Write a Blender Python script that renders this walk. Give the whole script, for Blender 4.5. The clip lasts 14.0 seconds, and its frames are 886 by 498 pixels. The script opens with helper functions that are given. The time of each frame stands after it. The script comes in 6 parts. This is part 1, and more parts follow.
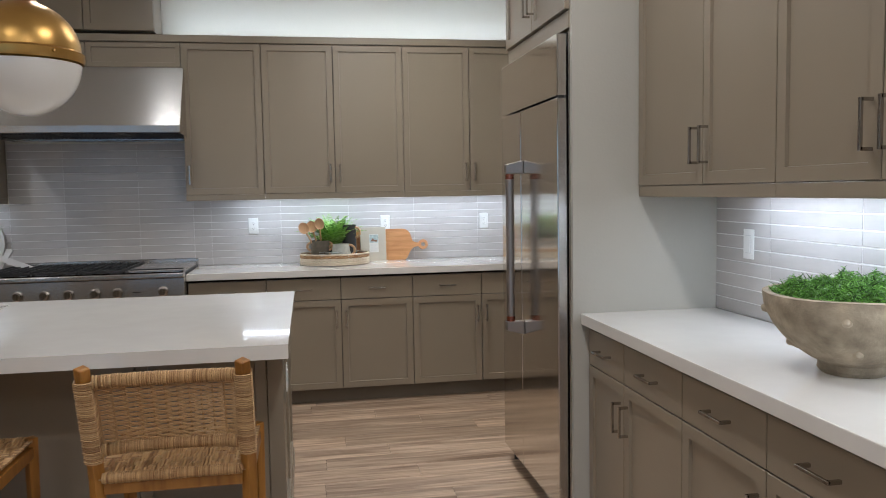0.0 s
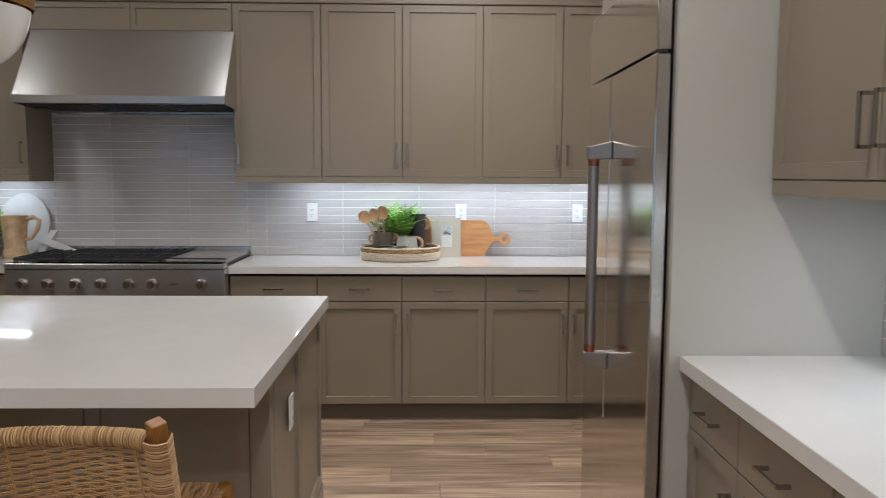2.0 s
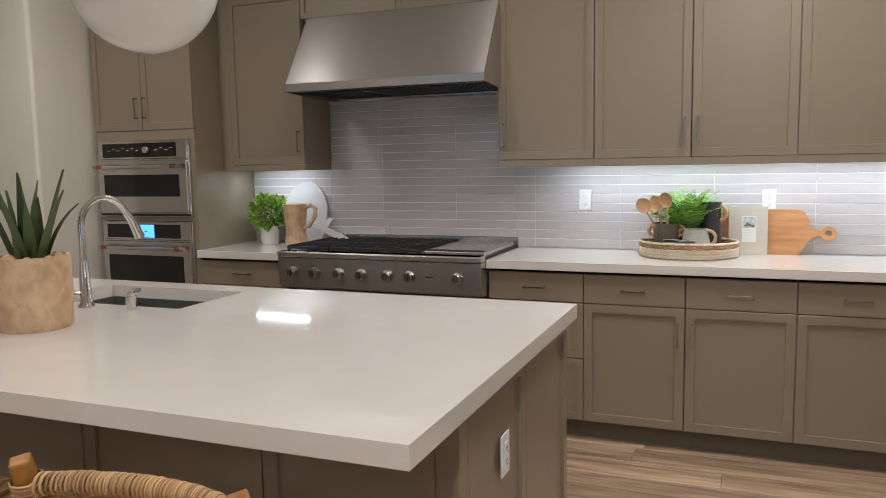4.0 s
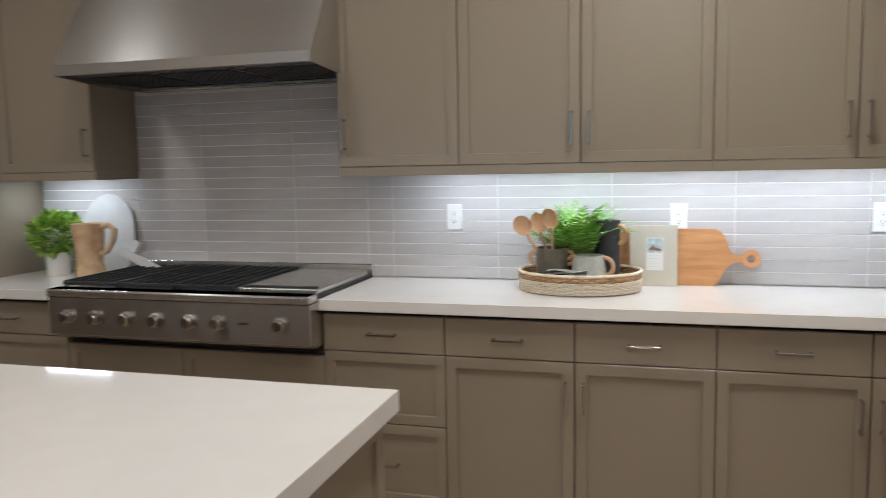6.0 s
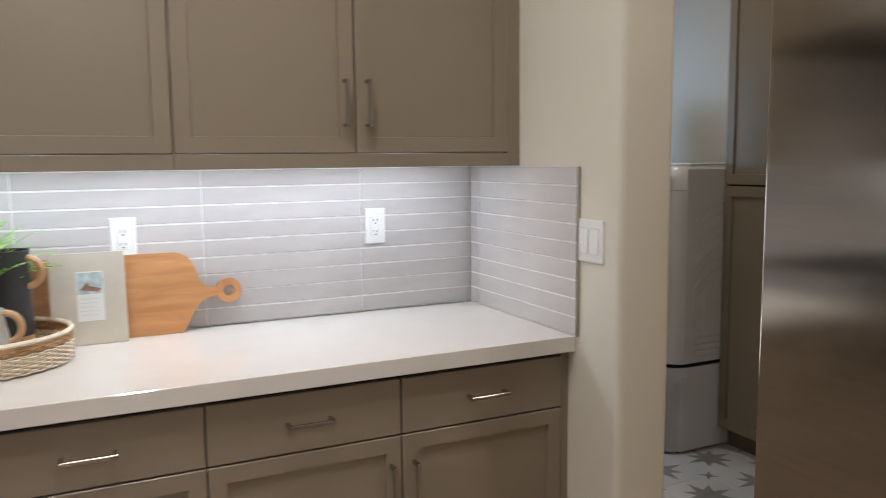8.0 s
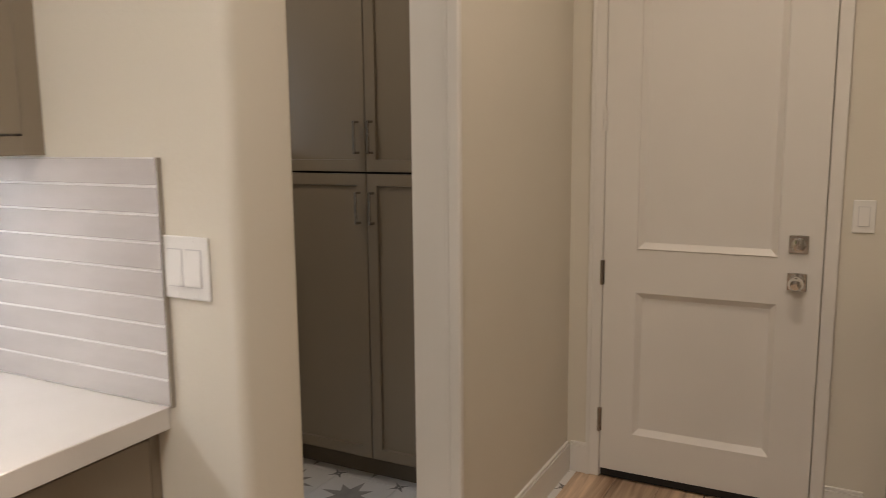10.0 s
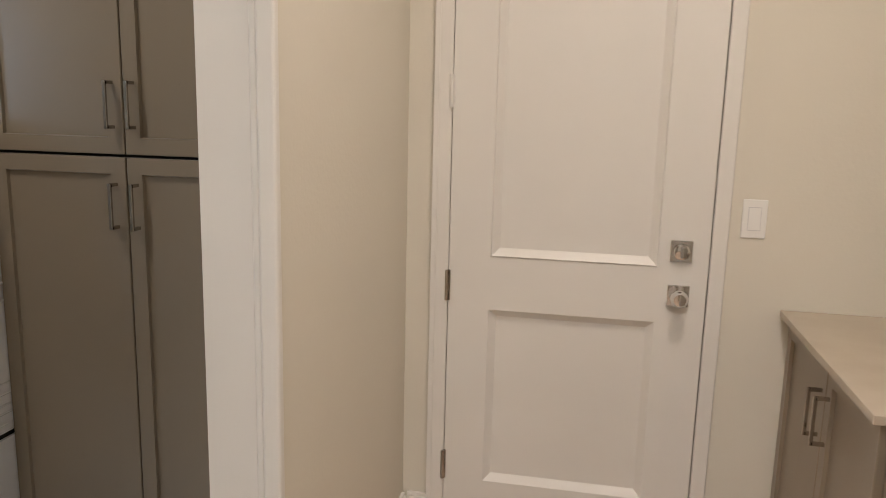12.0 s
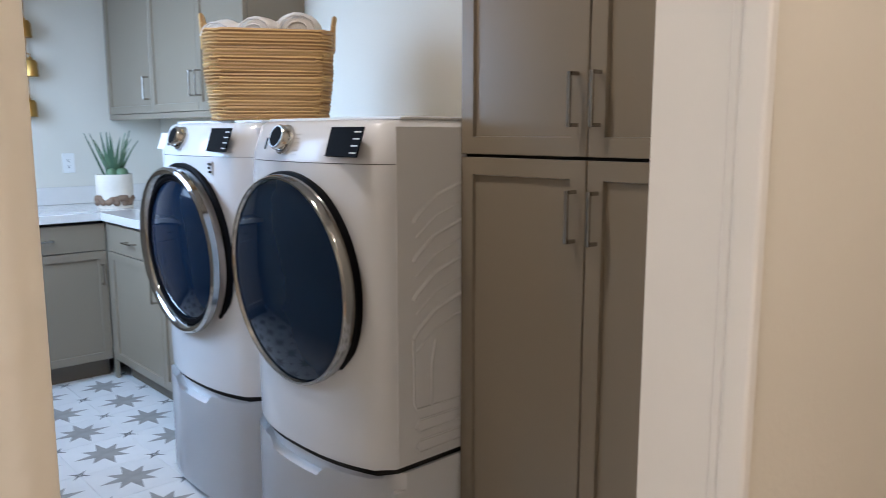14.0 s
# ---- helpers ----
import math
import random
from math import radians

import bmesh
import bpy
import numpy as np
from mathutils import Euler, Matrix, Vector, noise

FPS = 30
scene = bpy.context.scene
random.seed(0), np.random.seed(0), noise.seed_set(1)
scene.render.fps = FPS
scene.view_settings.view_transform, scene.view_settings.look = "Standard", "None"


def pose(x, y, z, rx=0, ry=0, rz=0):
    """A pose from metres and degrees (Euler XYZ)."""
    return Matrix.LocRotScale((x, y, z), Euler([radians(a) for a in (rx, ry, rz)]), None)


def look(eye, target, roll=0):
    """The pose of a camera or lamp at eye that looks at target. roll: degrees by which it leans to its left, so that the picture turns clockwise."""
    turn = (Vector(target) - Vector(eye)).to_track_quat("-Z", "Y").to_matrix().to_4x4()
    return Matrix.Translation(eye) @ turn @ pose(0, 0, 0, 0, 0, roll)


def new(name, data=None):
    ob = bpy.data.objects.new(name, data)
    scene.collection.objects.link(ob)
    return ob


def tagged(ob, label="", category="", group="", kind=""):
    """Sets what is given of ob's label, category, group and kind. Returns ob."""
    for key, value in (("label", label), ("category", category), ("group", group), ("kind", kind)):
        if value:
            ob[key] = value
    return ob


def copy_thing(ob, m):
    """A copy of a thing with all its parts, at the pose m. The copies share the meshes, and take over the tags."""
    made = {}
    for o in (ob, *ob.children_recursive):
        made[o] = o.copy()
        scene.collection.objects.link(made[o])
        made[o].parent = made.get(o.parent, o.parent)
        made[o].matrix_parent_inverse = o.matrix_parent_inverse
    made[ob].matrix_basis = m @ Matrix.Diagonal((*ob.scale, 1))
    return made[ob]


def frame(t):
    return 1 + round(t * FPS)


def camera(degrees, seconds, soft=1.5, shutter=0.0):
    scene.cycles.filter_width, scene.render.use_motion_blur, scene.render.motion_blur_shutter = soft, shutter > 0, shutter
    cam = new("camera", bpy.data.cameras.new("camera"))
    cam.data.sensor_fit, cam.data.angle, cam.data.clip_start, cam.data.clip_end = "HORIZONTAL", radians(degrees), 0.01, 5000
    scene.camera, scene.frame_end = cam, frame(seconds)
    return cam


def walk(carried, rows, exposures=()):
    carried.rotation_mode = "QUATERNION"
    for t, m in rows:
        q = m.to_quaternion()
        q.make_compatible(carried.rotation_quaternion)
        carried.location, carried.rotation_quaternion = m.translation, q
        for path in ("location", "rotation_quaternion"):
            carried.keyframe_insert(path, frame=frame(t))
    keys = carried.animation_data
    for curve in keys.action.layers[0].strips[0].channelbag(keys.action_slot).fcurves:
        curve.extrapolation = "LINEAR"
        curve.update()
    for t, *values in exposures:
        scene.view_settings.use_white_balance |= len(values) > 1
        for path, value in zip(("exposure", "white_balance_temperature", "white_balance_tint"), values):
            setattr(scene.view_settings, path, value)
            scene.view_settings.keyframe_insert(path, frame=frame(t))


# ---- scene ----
cam = camera(59.9, 14.0, soft=0.5, shutter=0.3)
PATH = [
    (0, (-0.008, 0.461, 1.435), (0.319, 2.328, 1.293), -1.0),
    (0.5, (0.055, 0.64, 1.422), (0.429, 2.498, 1.276), -0.5),
    (1, (0.143, 0.837, 1.44), (0.487, 2.699, 1.285), -0.1),
    (1.5, (0.227, 1.027, 1.428), (0.473, 2.904, 1.263), 0.3),
    (2, (0.333, 1.235, 1.45), (0.377, 3.125, 1.269), 0.3),
    (2.5, (0.385, 1.392, 1.428), (0.18, 3.272, 1.238), -0.0),
    (3, (0.405, 1.581, 1.422), (-0.071, 3.41, 1.229), -0.2),
    (3.2, (0.433, 1.628, 1.428), (-0.154, 3.424, 1.227), -0.6),
    (5.5, (0.499, 2.613, 1.443), (-0.251, 4.346, 1.224), -1.2),
    (6, (0.496, 2.906, 1.447), (-0.022, 4.722, 1.237), -1.1),
    (6.5, (0.464, 3.159, 1.434), (0.257, 5.035, 1.218), -0.9),
    (7, (0.445, 3.419, 1.406), (0.555, 5.307, 1.218), -0.6),
    (7.5, (0.404, 3.646, 1.396), (0.881, 5.474, 1.201), -0.8),
    (8, (0.449, 3.896, 1.415), (1.262, 5.599, 1.199), -0.6),
    (8.5, (0.467, 4.062, 1.438), (1.578, 5.585, 1.201), -0.7),
    (9, (0.481, 4.303, 1.432), (1.848, 5.6, 1.192), -0.7),
    (9.2, (0.493, 4.37, 1.435), (1.946, 5.569, 1.186), -0.7),
    (11.3, (1.129, 4.798, 1.422), (2.96, 5.207, 1.119), 0.3),
    (11.5, (1.173, 4.869, 1.427), (3.015, 5.215, 1.116), 0.6),
    (12, (1.325, 4.918, 1.445), (3.158, 5.281, 1.097), 1.4),
    (12.5, (1.504, 4.961, 1.386), (3.267, 5.589, 1.056), 1.4),
    (13, (1.633, 4.993, 1.361), (3.248, 5.938, 1.028), 0.9),
    (13.5, (1.696, 5.046, 1.333), (3.149, 6.235, 1.039), 1.0),
    (14, (1.76, 5.077, 1.349), (3.026, 6.465, 1.065), 0.0),
]
EXPOSURE = [(0, -0.05, 5850, 9), (1.6, -0.05, 5800, 9), (3.0, 0.1, 6350, 13), (5.5, 0.12, 6000, 10), (6.9, 0.15, 6000, 9), (7.6, -0.02, 6050, 11), (9.2, -0.06, 6850, 15), (11.3, 0.66, 7000, 17), (12.0, 0.8, 6350, 15), (14.0, 0.87, 6180, 16)]
walk(cam, [(t, look(eye, target, roll)) for t, eye, target, roll in PATH], EXPOSURE)

# ---- world and lights ----
world = bpy.data.worlds.new("world")
scene.world = world
world.use_nodes = True
sky = world.node_tree.nodes.new("ShaderNodeTexSky")
sky.sky_type, sky.sun_disc = "NISHITA", False
sky.sun_elevation, sky.sun_rotation = radians(35), radians(120)
world.node_tree.links.new(sky.outputs[0], world.node_tree.nodes["Background"].inputs[0])
world.node_tree.nodes["Background"].inputs[1].default_value = 0.1

WARM, COOL, DAY = (1.0, 0.94, 0.86), (0.86, 0.93, 1.0), (0.48, 0.71, 1.0)
CEIL = 3.05


def area(name, x, y, z, sx, sy, watts, colour, rx=0, ry=0, rz=0, spread=180):
    lamp = bpy.data.lights.new(name, "AREA")
    lamp.shape, lamp.size, lamp.size_y, lamp.energy, lamp.color = "RECTANGLE", sx, sy, watts, colour
    lamp.spread = radians(spread)
    ob = new(name, lamp)
    ob.matrix_world = pose(x, y, z, rx, ry, rz)
    return ob


# recessed ceiling cans; the glowing lenses are built with the ceiling
CANS = [(-2.75, 4.5), (-1.1, 4.7), (0.2, 4.7), (0.65, 5.05), (0.5, 2.75), (0.5, 0.6), (-1.2, 1.6), (-3.0, 1.6), (-3.0, 3.4), (-1.2, -0.9), (0.5, -1.6)]
HALL_CANS = [(2.55, 4.75)]
LAUNDRY_CANS = [(2.3, 6.75)]
for x, y in CANS:
    area("can_light", x, y, CEIL - 0.02, 0.13, 0.13, 14 if x > 0.6 else 10 if x < -2 and y > 4 else 6.8 if y > 4 else (24 if y < 1 else 16) if x > 0 else 9, WARM, spread=175 if 0 < x < 0.6 and y < 4 else 160)
for x, y in HALL_CANS:
    area("can_light", x, y, CEIL - 0.02, 0.13, 0.13, 9.6, (1.0, 0.85, 0.69), spread=160)
for x, y in LAUNDRY_CANS:
    area("can_light", x, y, CEIL - 0.02, 0.13, 0.13, 9, (1.0, 0.91, 0.80))
# strips under the wall cabinets and on top of them
UNDER = [(0.53, 6.08, 2.04, 0, 4.8), (-2.36, 6.09, 0.40, 0, 1.1)]
for x, y, length, turn, watts in UNDER:
    area("under_cabinet_light", x, y, 1.408, length, 0.03, watts, COOL, 3, 0, turn)
area("under_cabinet_light", 1.55, 1.56, 1.408, 0.03, 3.1, 9.5, COOL, 0, -4)
area("cove_light", 0.35, 6.12, 2.53, 2.5, 0.04, 5.5, COOL, 180)
# daylight of the laundry's window
area("window_light", 1.80, 8.7, 1.8, 1.4, 1.05, 23, DAY, 58, 0, -90, 125)
# the pendant's bulb is built with it


# ---- materials ----
def material(name):
    m = bpy.data.materials.new(name)
    m.use_nodes = True
    return m, m.node_tree.nodes, m.node_tree.links, m.node_tree.nodes["Principled BSDF"]


def plain(name, colour, rough=0.5, metal=0.0, grain=0.06, size=3.0, bump=0.0, bump_size=80.0, stretch=(1, 1, 1), coat=0.0, spread=0.0):
    """A surface with slow and fine variation of colour and relief; spread varies it from piece to piece."""
    m, n, l, b = material(name)
    co = n.new("ShaderNodeTexCoord")
    mp = n.new("ShaderNodeMapping")
    mp.inputs["Scale"].default_value = stretch
    l.new(co.outputs["Object"], mp.inputs["Vector"])
    slow, fine = n.new("ShaderNodeTexNoise"), n.new("ShaderNodeTexNoise")
    slow.inputs["Scale"].default_value, fine.inputs["Scale"].default_value = size, bump_size
    slow.inputs["Detail"].default_value = 4
    for t in (slow, fine):
        l.new(mp.outputs[0], t.inputs["Vector"])
    ramp = n.new("ShaderNodeValToRGB")
    c0, c1 = [c * (1 - grain) for c in colour], [min(1, c * (1 + grain)) for c in colour]
    ramp.color_ramp.elements[0].position, ramp.color_ramp.elements[1].position = 0.3, 0.7
    ramp.color_ramp.elements[0].color, ramp.color_ramp.elements[1].color = (*c0, 1), (*c1, 1)
    l.new(slow.outputs[0], ramp.inputs[0])
    out = ramp.outputs[0]
    if spread:
        info, hsv = n.new("ShaderNodeObjectInfo"), n.new("ShaderNodeHueSaturation")
        mr = n.new("ShaderNodeMapRange")
        mr.inputs[3].default_value, mr.inputs[4].default_value = 1 - spread, 1 + spread
        l.new(info.outputs["Random"], mr.inputs[0])
        l.new(mr.outputs[0], hsv.inputs["Value"])
        l.new(out, hsv.inputs["Color"])
        out = hsv.outputs[0]
    l.new(out, b.inputs["Base Color"])
    rr = n.new("ShaderNodeMapRange")
    rr.inputs[3].default_value, rr.inputs[4].default_value = rough * 0.85, min(1, rough * 1.15)
    l.new(fine.outputs[0], rr.inputs[0])
    l.new(rr.outputs[0], b.inputs["Roughness"])
    b.inputs["Metallic"].default_value = metal
    b.inputs["Coat Weight"].default_value = coat
    if bump:
        bp = n.new("ShaderNodeBump")
        bp.inputs["Strength"].default_value, bp.inputs["Distance"].default_value = bump, 0.002
        l.new(fine.outputs[0], bp.inputs["Height"])
        l.new(bp.outputs[0], b.inputs["Normal"])
    return m


def glowing(name, colour, strength):
    m, n, l, b = material(name)
    b.inputs["Base Color"].default_value = (*colour, 1)
    b.inputs["Emission Color"].default_value, b.inputs["Emission Strength"].default_value = (*colour, 1), strength
    return m


def brushed(name, colour, rough, stretch, aniso=0.0, streak=(0, 0, 1), relief=0.03):
    """Brushed metal whose highlights run along streak."""
    m = plain(name, colour, rough, 1.0, 0.05, 6.0, relief, 60.0, stretch)
    if aniso:
        n = m.node_tree.nodes
        along = n.new("ShaderNodeCombineXYZ")
        for k in range(3):
            along.inputs[k].default_value = streak[k]
        n["Principled BSDF"].inputs["Anisotropic"].default_value = aniso
        m.node_tree.links.new(along.outputs[0], n["Principled BSDF"].inputs["Tangent"])
    return m


def wooden(name, dark, light, rough=0.45, stretch=(1, 12, 12), scale=3.0, spread=0.0, bump=0.15):
    """Wood whose grain runs along the local x, for pieces and turned things."""
    m, n, l, b = material(name)
    co, mp = n.new("ShaderNodeTexCoord"), n.new("ShaderNodeMapping")
    mp.inputs["Scale"].default_value = stretch
    info = n.new("ShaderNodeObjectInfo")
    off = n.new("ShaderNodeVectorMath")
    off.operation = "SCALE"
    off.inputs[0].default_value = (37, 11, 5)
    l.new(info.outputs["Random"], off.inputs["Scale"])
    add = n.new("ShaderNodeVectorMath")
    l.new(co.outputs["Object"], add.inputs[0])
    l.new(off.outputs[0], add.inputs[1])
    l.new(add.outputs[0], mp.inputs["Vector"])
    grain, slow = n.new("ShaderNodeTexNoise"), n.new("ShaderNodeTexNoise")
    grain.inputs["Scale"].default_value, grain.inputs["Detail"].default_value, grain.inputs["Distortion"].default_value = scale, 8, 0.6
    slow.inputs["Scale"].default_value = scale * 0.35
    for t in (grain, slow):
        l.new(mp.outputs[0], t.inputs["Vector"])
    mix = n.new("ShaderNodeMath")
    mix.operation = "MULTIPLY_ADD"
    mix.inputs[1].default_value = 0.6
    l.new(grain.outputs[0], mix.inputs[0])
    half = n.new("ShaderNodeMath")
    half.operation, half.inputs[1].default_value = "MULTIPLY", 0.4
    l.new(slow.outputs[0], half.inputs[0])
    l.new(half.outputs[0], mix.inputs[2])
    ramp = n.new("ShaderNodeValToRGB")
    ramp.color_ramp.elements[0].position, ramp.color_ramp.elements[1].position = 0.36, 0.64
    ramp.color_ramp.elements[0].color, ramp.color_ramp.elements[1].color = (*dark, 1), (*light, 1)
    l.new(mix.outputs[0], ramp.inputs[0])
    out = ramp.outputs[0]
    if spread:
        hsv, mr = n.new("ShaderNodeHueSaturation"), n.new("ShaderNodeMapRange")
        mr.inputs[3].default_value, mr.inputs[4].default_value = 1 - spread, 1 + spread
        l.new(info.outputs["Random"], mr.inputs[0])
        l.new(mr.outputs[0], hsv.inputs["Value"])
        l.new(out, hsv.inputs["Color"])
        out = hsv.outputs[0]
    l.new(out, b.inputs["Base Color"])
    b.inputs["Roughness"].default_value = rough
    bp = n.new("ShaderNodeBump")
    bp.inputs["Strength"].default_value, bp.inputs["Distance"].default_value = bump, 0.001
    l.new(grain.outputs[0], bp.inputs["Height"])
    l.new(bp.outputs[0], b.inputs["Normal"])
    return m


def leafy(name, dark, light):
    m, n, l, b = material(name)
    geo, ramp = n.new("ShaderNodeNewGeometry"), n.new("ShaderNodeValToRGB")
    ramp.color_ramp.elements[0].color, ramp.color_ramp.elements[1].color = (*dark, 1), (*light, 1)
    l.new(geo.outputs["Random Per Island"], ramp.inputs[0])
    l.new(ramp.outputs[0], b.inputs["Base Color"])
    b.inputs["Roughness"].default_value = 0.5
    return m


PAINT = plain("cabinet_paint", (0.258, 0.212, 0.156), 0.30, 0, 0.03, 2.0, 0.04, 160)
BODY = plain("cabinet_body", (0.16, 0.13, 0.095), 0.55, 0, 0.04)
WALL = plain("wall_paint", (0.71, 0.675, 0.59), 0.8, 0, 0.02, 1.5, 0.25, 90)
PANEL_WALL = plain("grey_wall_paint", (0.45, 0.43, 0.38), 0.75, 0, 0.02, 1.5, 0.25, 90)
CEILING = plain("ceiling_paint", (0.80, 0.79, 0.76), 0.9, 0, 0.02, 1.5, 0.3, 70)
WHITE = plain("white_trim_paint", (0.76, 0.745, 0.71), 0.4, 0, 0.02, 3)
PLASTIC = plain("white_plastic", (0.82, 0.82, 0.80), 0.35, 0, 0.01)
QUARTZ = plain("white_quartz", (0.72, 0.69, 0.65), 0.07, 0, 0.02, 9, 0, 200, coat=0.3)
TILE = plain("grey_glazed_tile", (0.535, 0.508, 0.495), 0.17, 0, 0.07, 5, 0.22, 13, (1, 1, 3), 0.2, 0.045)
GROUT = plain("white_grout", (0.76, 0.75, 0.74), 0.8, 0, 0.03, 30)
STEEL = brushed("brushed_steel", (0.60, 0.585, 0.565), 0.26, (1, 1, 40))
STEEL_H = brushed("brushed_steel_fine", (0.62, 0.605, 0.59), 0.25, (40, 1, 1), 0.85, (0, 0, 1), 0.0)
FRIDGE_STEEL = brushed("dark_polished_steel", (0.68, 0.645, 0.60), 0.12, (1, 1, 40), 0.9, (0, 1, 0), 0.0)
CHROME = plain("chrome", (0.72, 0.71, 0.70), 0.09, 1.0, 0.02)
HANDLE_STEEL = plain("dark_handle_steel", (0.40, 0.365, 0.34), 0.34, 1.0, 0.04)
RING = plain("dark_chrome", (0.42, 0.41, 0.40), 0.12, 1.0, 0.03)
NICKEL = plain("satin_nickel", (0.44, 0.41, 0.375), 0.22, 1.0, 0.03)
BLACK = plain("black_iron", (0.018, 0.018, 0.019), 0.5, 0, 0.2, 20, 0.2, 200)
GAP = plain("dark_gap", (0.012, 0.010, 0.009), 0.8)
GLASS_BLACK = plain("black_glass", (0.010, 0.009, 0.009), 0.06, 0, 0.1, coat=0.05)
BRASS = plain("aged_brass", (0.55, 0.33, 0.10), 0.34, 1.0, 0.12, 9, 0.05, 120)
COPPER = plain("copper", (0.45, 0.16, 0.11), 0.25, 1.0, 0.05)
OPAL = plain("opal_glass", (0.74, 0.72, 0.69), 0.08, 0, 0.02, coat=0.4)
PLANK = wooden("oak_plank", (0.205, 0.125, 0.075), (0.62, 0.465, 0.33), 0.34, (1.2, 16, 16), 2.2, 0.20, 0.2)
OAK = wooden("amber_wood", (0.21, 0.082, 0.012), (0.42, 0.19, 0.038), 0.36, (12, 12, 1.5), 3)
BEECH = wooden("pale_wood", (0.46, 0.26, 0.125), (0.66, 0.43, 0.25), 0.5, (10, 10, 2), 3)
BOARD = wooden("cherry_board", (0.45, 0.20, 0.07), (0.62, 0.31, 0.13), 0.45, (2, 14, 14), 3)
CARVED = wooden("carved_wood", (0.46, 0.29, 0.16), (0.68, 0.49, 0.31), 0.6, (6, 6, 5), 4, 0, 0.5)
WHITE_APPLIANCE = plain("white_enamel", (0.80, 0.80, 0.81), 0.22, 0, 0.01, coat=0.3)
GREY_APPLIANCE = plain("grey_enamel", (0.62, 0.62, 0.63), 0.35, 0, 0.01)
STRIP = glowing("light_strip", COOL, 6.0)
CAN_GLOW = glowing("can_lens", WARM, 10.0)
DISPLAY = plain("display_black", (0.006, 0.006, 0.007), 0.4, 0, 0.1)
DISPLAY.node_tree.nodes["Principled BSDF"].inputs["Specular IOR Level"].default_value = 0.03
SCREEN = glowing("blue_screen", (0.10, 0.42, 0.9), 1.4)
DUSK = glowing("dusk_sky", (0.50, 0.74, 1.0), 0.6)
ENAMEL_BLACK = plain("stove_top_black", (0.03, 0.03, 0.03), 0.35)


# ---- builders ----
def part(name, bm, mat, parent=None, label="", smooth=False):
    me = bpy.data.meshes.new(name)
    bm.normal_update()
    bm.to_mesh(me)
    bm.free()
    for m in (mat if isinstance(mat, (list, tuple)) else [mat]):
        me.materials.append(m)
    if smooth:
        me.polygons.foreach_set("use_smooth", [True] * len(me.polygons))
        me.set_sharp_from_angle(angle=radians(40))
    ob = new(name, me)
    if parent:
        ob.parent = parent
    if label:
        tagged(ob, label)
    return ob


def thing(name, m, label, category, group=""):
    ob = new(name)
    ob.empty_display_size = 0.1
    ob.matrix_world = m
    return tagged(ob, label, category, group)


def struct(name, bm, mat, label="", category="", smooth=False):
    return tagged(part(name, bm, mat, None, "", smooth), label or name.replace("_", " "), category or name.split("_")[0], "", "structure")


def box(x0, x1, y0, y1, z0, z1, bevel=0.0, bm=None, segments=1):
    out = bm or bmesh.new()
    vs = [out.verts.new((x, y, z)) for x in (x0, x1) for y in (y0, y1) for z in (z0, z1)]
    quads = [(0, 1, 3, 2), (4, 6, 7, 5), (0, 4, 5, 1), (2, 3, 7, 6), (0, 2, 6, 4), (1, 5, 7, 3)]
    fs = [out.faces.new([vs[i] for i in q]) for q in quads]
    if bevel:
        es = list({e for f in fs for e in f.edges})
        bmesh.ops.bevel(out, geom=es, offset=bevel, segments=segments, affect="EDGES", profile=0.5)
    return out


def lathe(profile, n=32, bm=None, centre=(0, 0, 0), sx=1.0, sy=1.0, close=False):
    """Turns (radius, height) pairs round the z axis."""
    out = bm or bmesh.new()
    cx, cy, cz = centre
    rings = []
    for r, z in profile:
        if r < 1e-5:
            rings.append([out.verts.new((cx, cy, cz + z))])
        else:
            rings.append([out.verts.new((cx + sx * r * math.cos(2 * math.pi * k / n), cy + sy * r * math.sin(2 * math.pi * k / n), cz + z)) for k in range(n)])
    for a, b in zip(rings, rings[1:]):
        for k in range(n):
            q = [a[k % len(a)], a[(k + 1) % len(a)], b[(k + 1) % len(b)], b[k % len(b)]]
            q = list(dict.fromkeys(q))
            if len(q) > 2:
                out.faces.new(q)
    return out


def tube(points, r, n=8, bm=None, caps=True, square=False):
    """A pipe along points; r is one radius or one for each point."""
    out = bm or bmesh.new()
    pts = [Vector(p) for p in points]
    rs = r if isinstance(r, (list, tuple)) else [r] * len(pts)
    rings, side = [], None
    for i, p in enumerate(pts):
        d = (pts[min(i + 1, len(pts) - 1)] - pts[max(i - 1, 0)]).normalized()
        if side is None:
            side = d.orthogonal().normalized() if abs(d.z) > 0.9 else d.cross(Vector((0, 0, 1))).normalized()
        side = (side - d * side.dot(d)).normalized()
        up = d.cross(side)
        off = math.pi / n if square else 0
        rings.append([out.verts.new(p + rs[i] * (math.cos(off + 2 * math.pi * k / n) * side + math.sin(off + 2 * math.pi * k / n) * up)) for k in range(n)])
    for a, b in zip(rings, rings[1:]):
        for k in range(n):
            out.faces.new((a[k], a[(k + 1) % n], b[(k + 1) % n], b[k]))
    if caps:
        out.faces.new(rings[0][::-1])
        out.faces.new(rings[-1])
    return out


def prism(outline, y0, y1, bm=None):
    """A flat outline of (x, z) pairs, thick along y."""
    out = bm or bmesh.new()
    a = [out.verts.new((x, y0, z)) for x, z in outline]
    b = [out.verts.new((x, y1, z)) for x, z in outline]
    k = len(a)
    out.faces.new(a)
    out.faces.new(b[::-1])
    for i in range(k):
        out.faces.new((a[i], b[i], b[(i + 1) % k], a[(i + 1) % k]))
    bmesh.ops.recalc_face_normals(out, faces=out.faces)
    return out


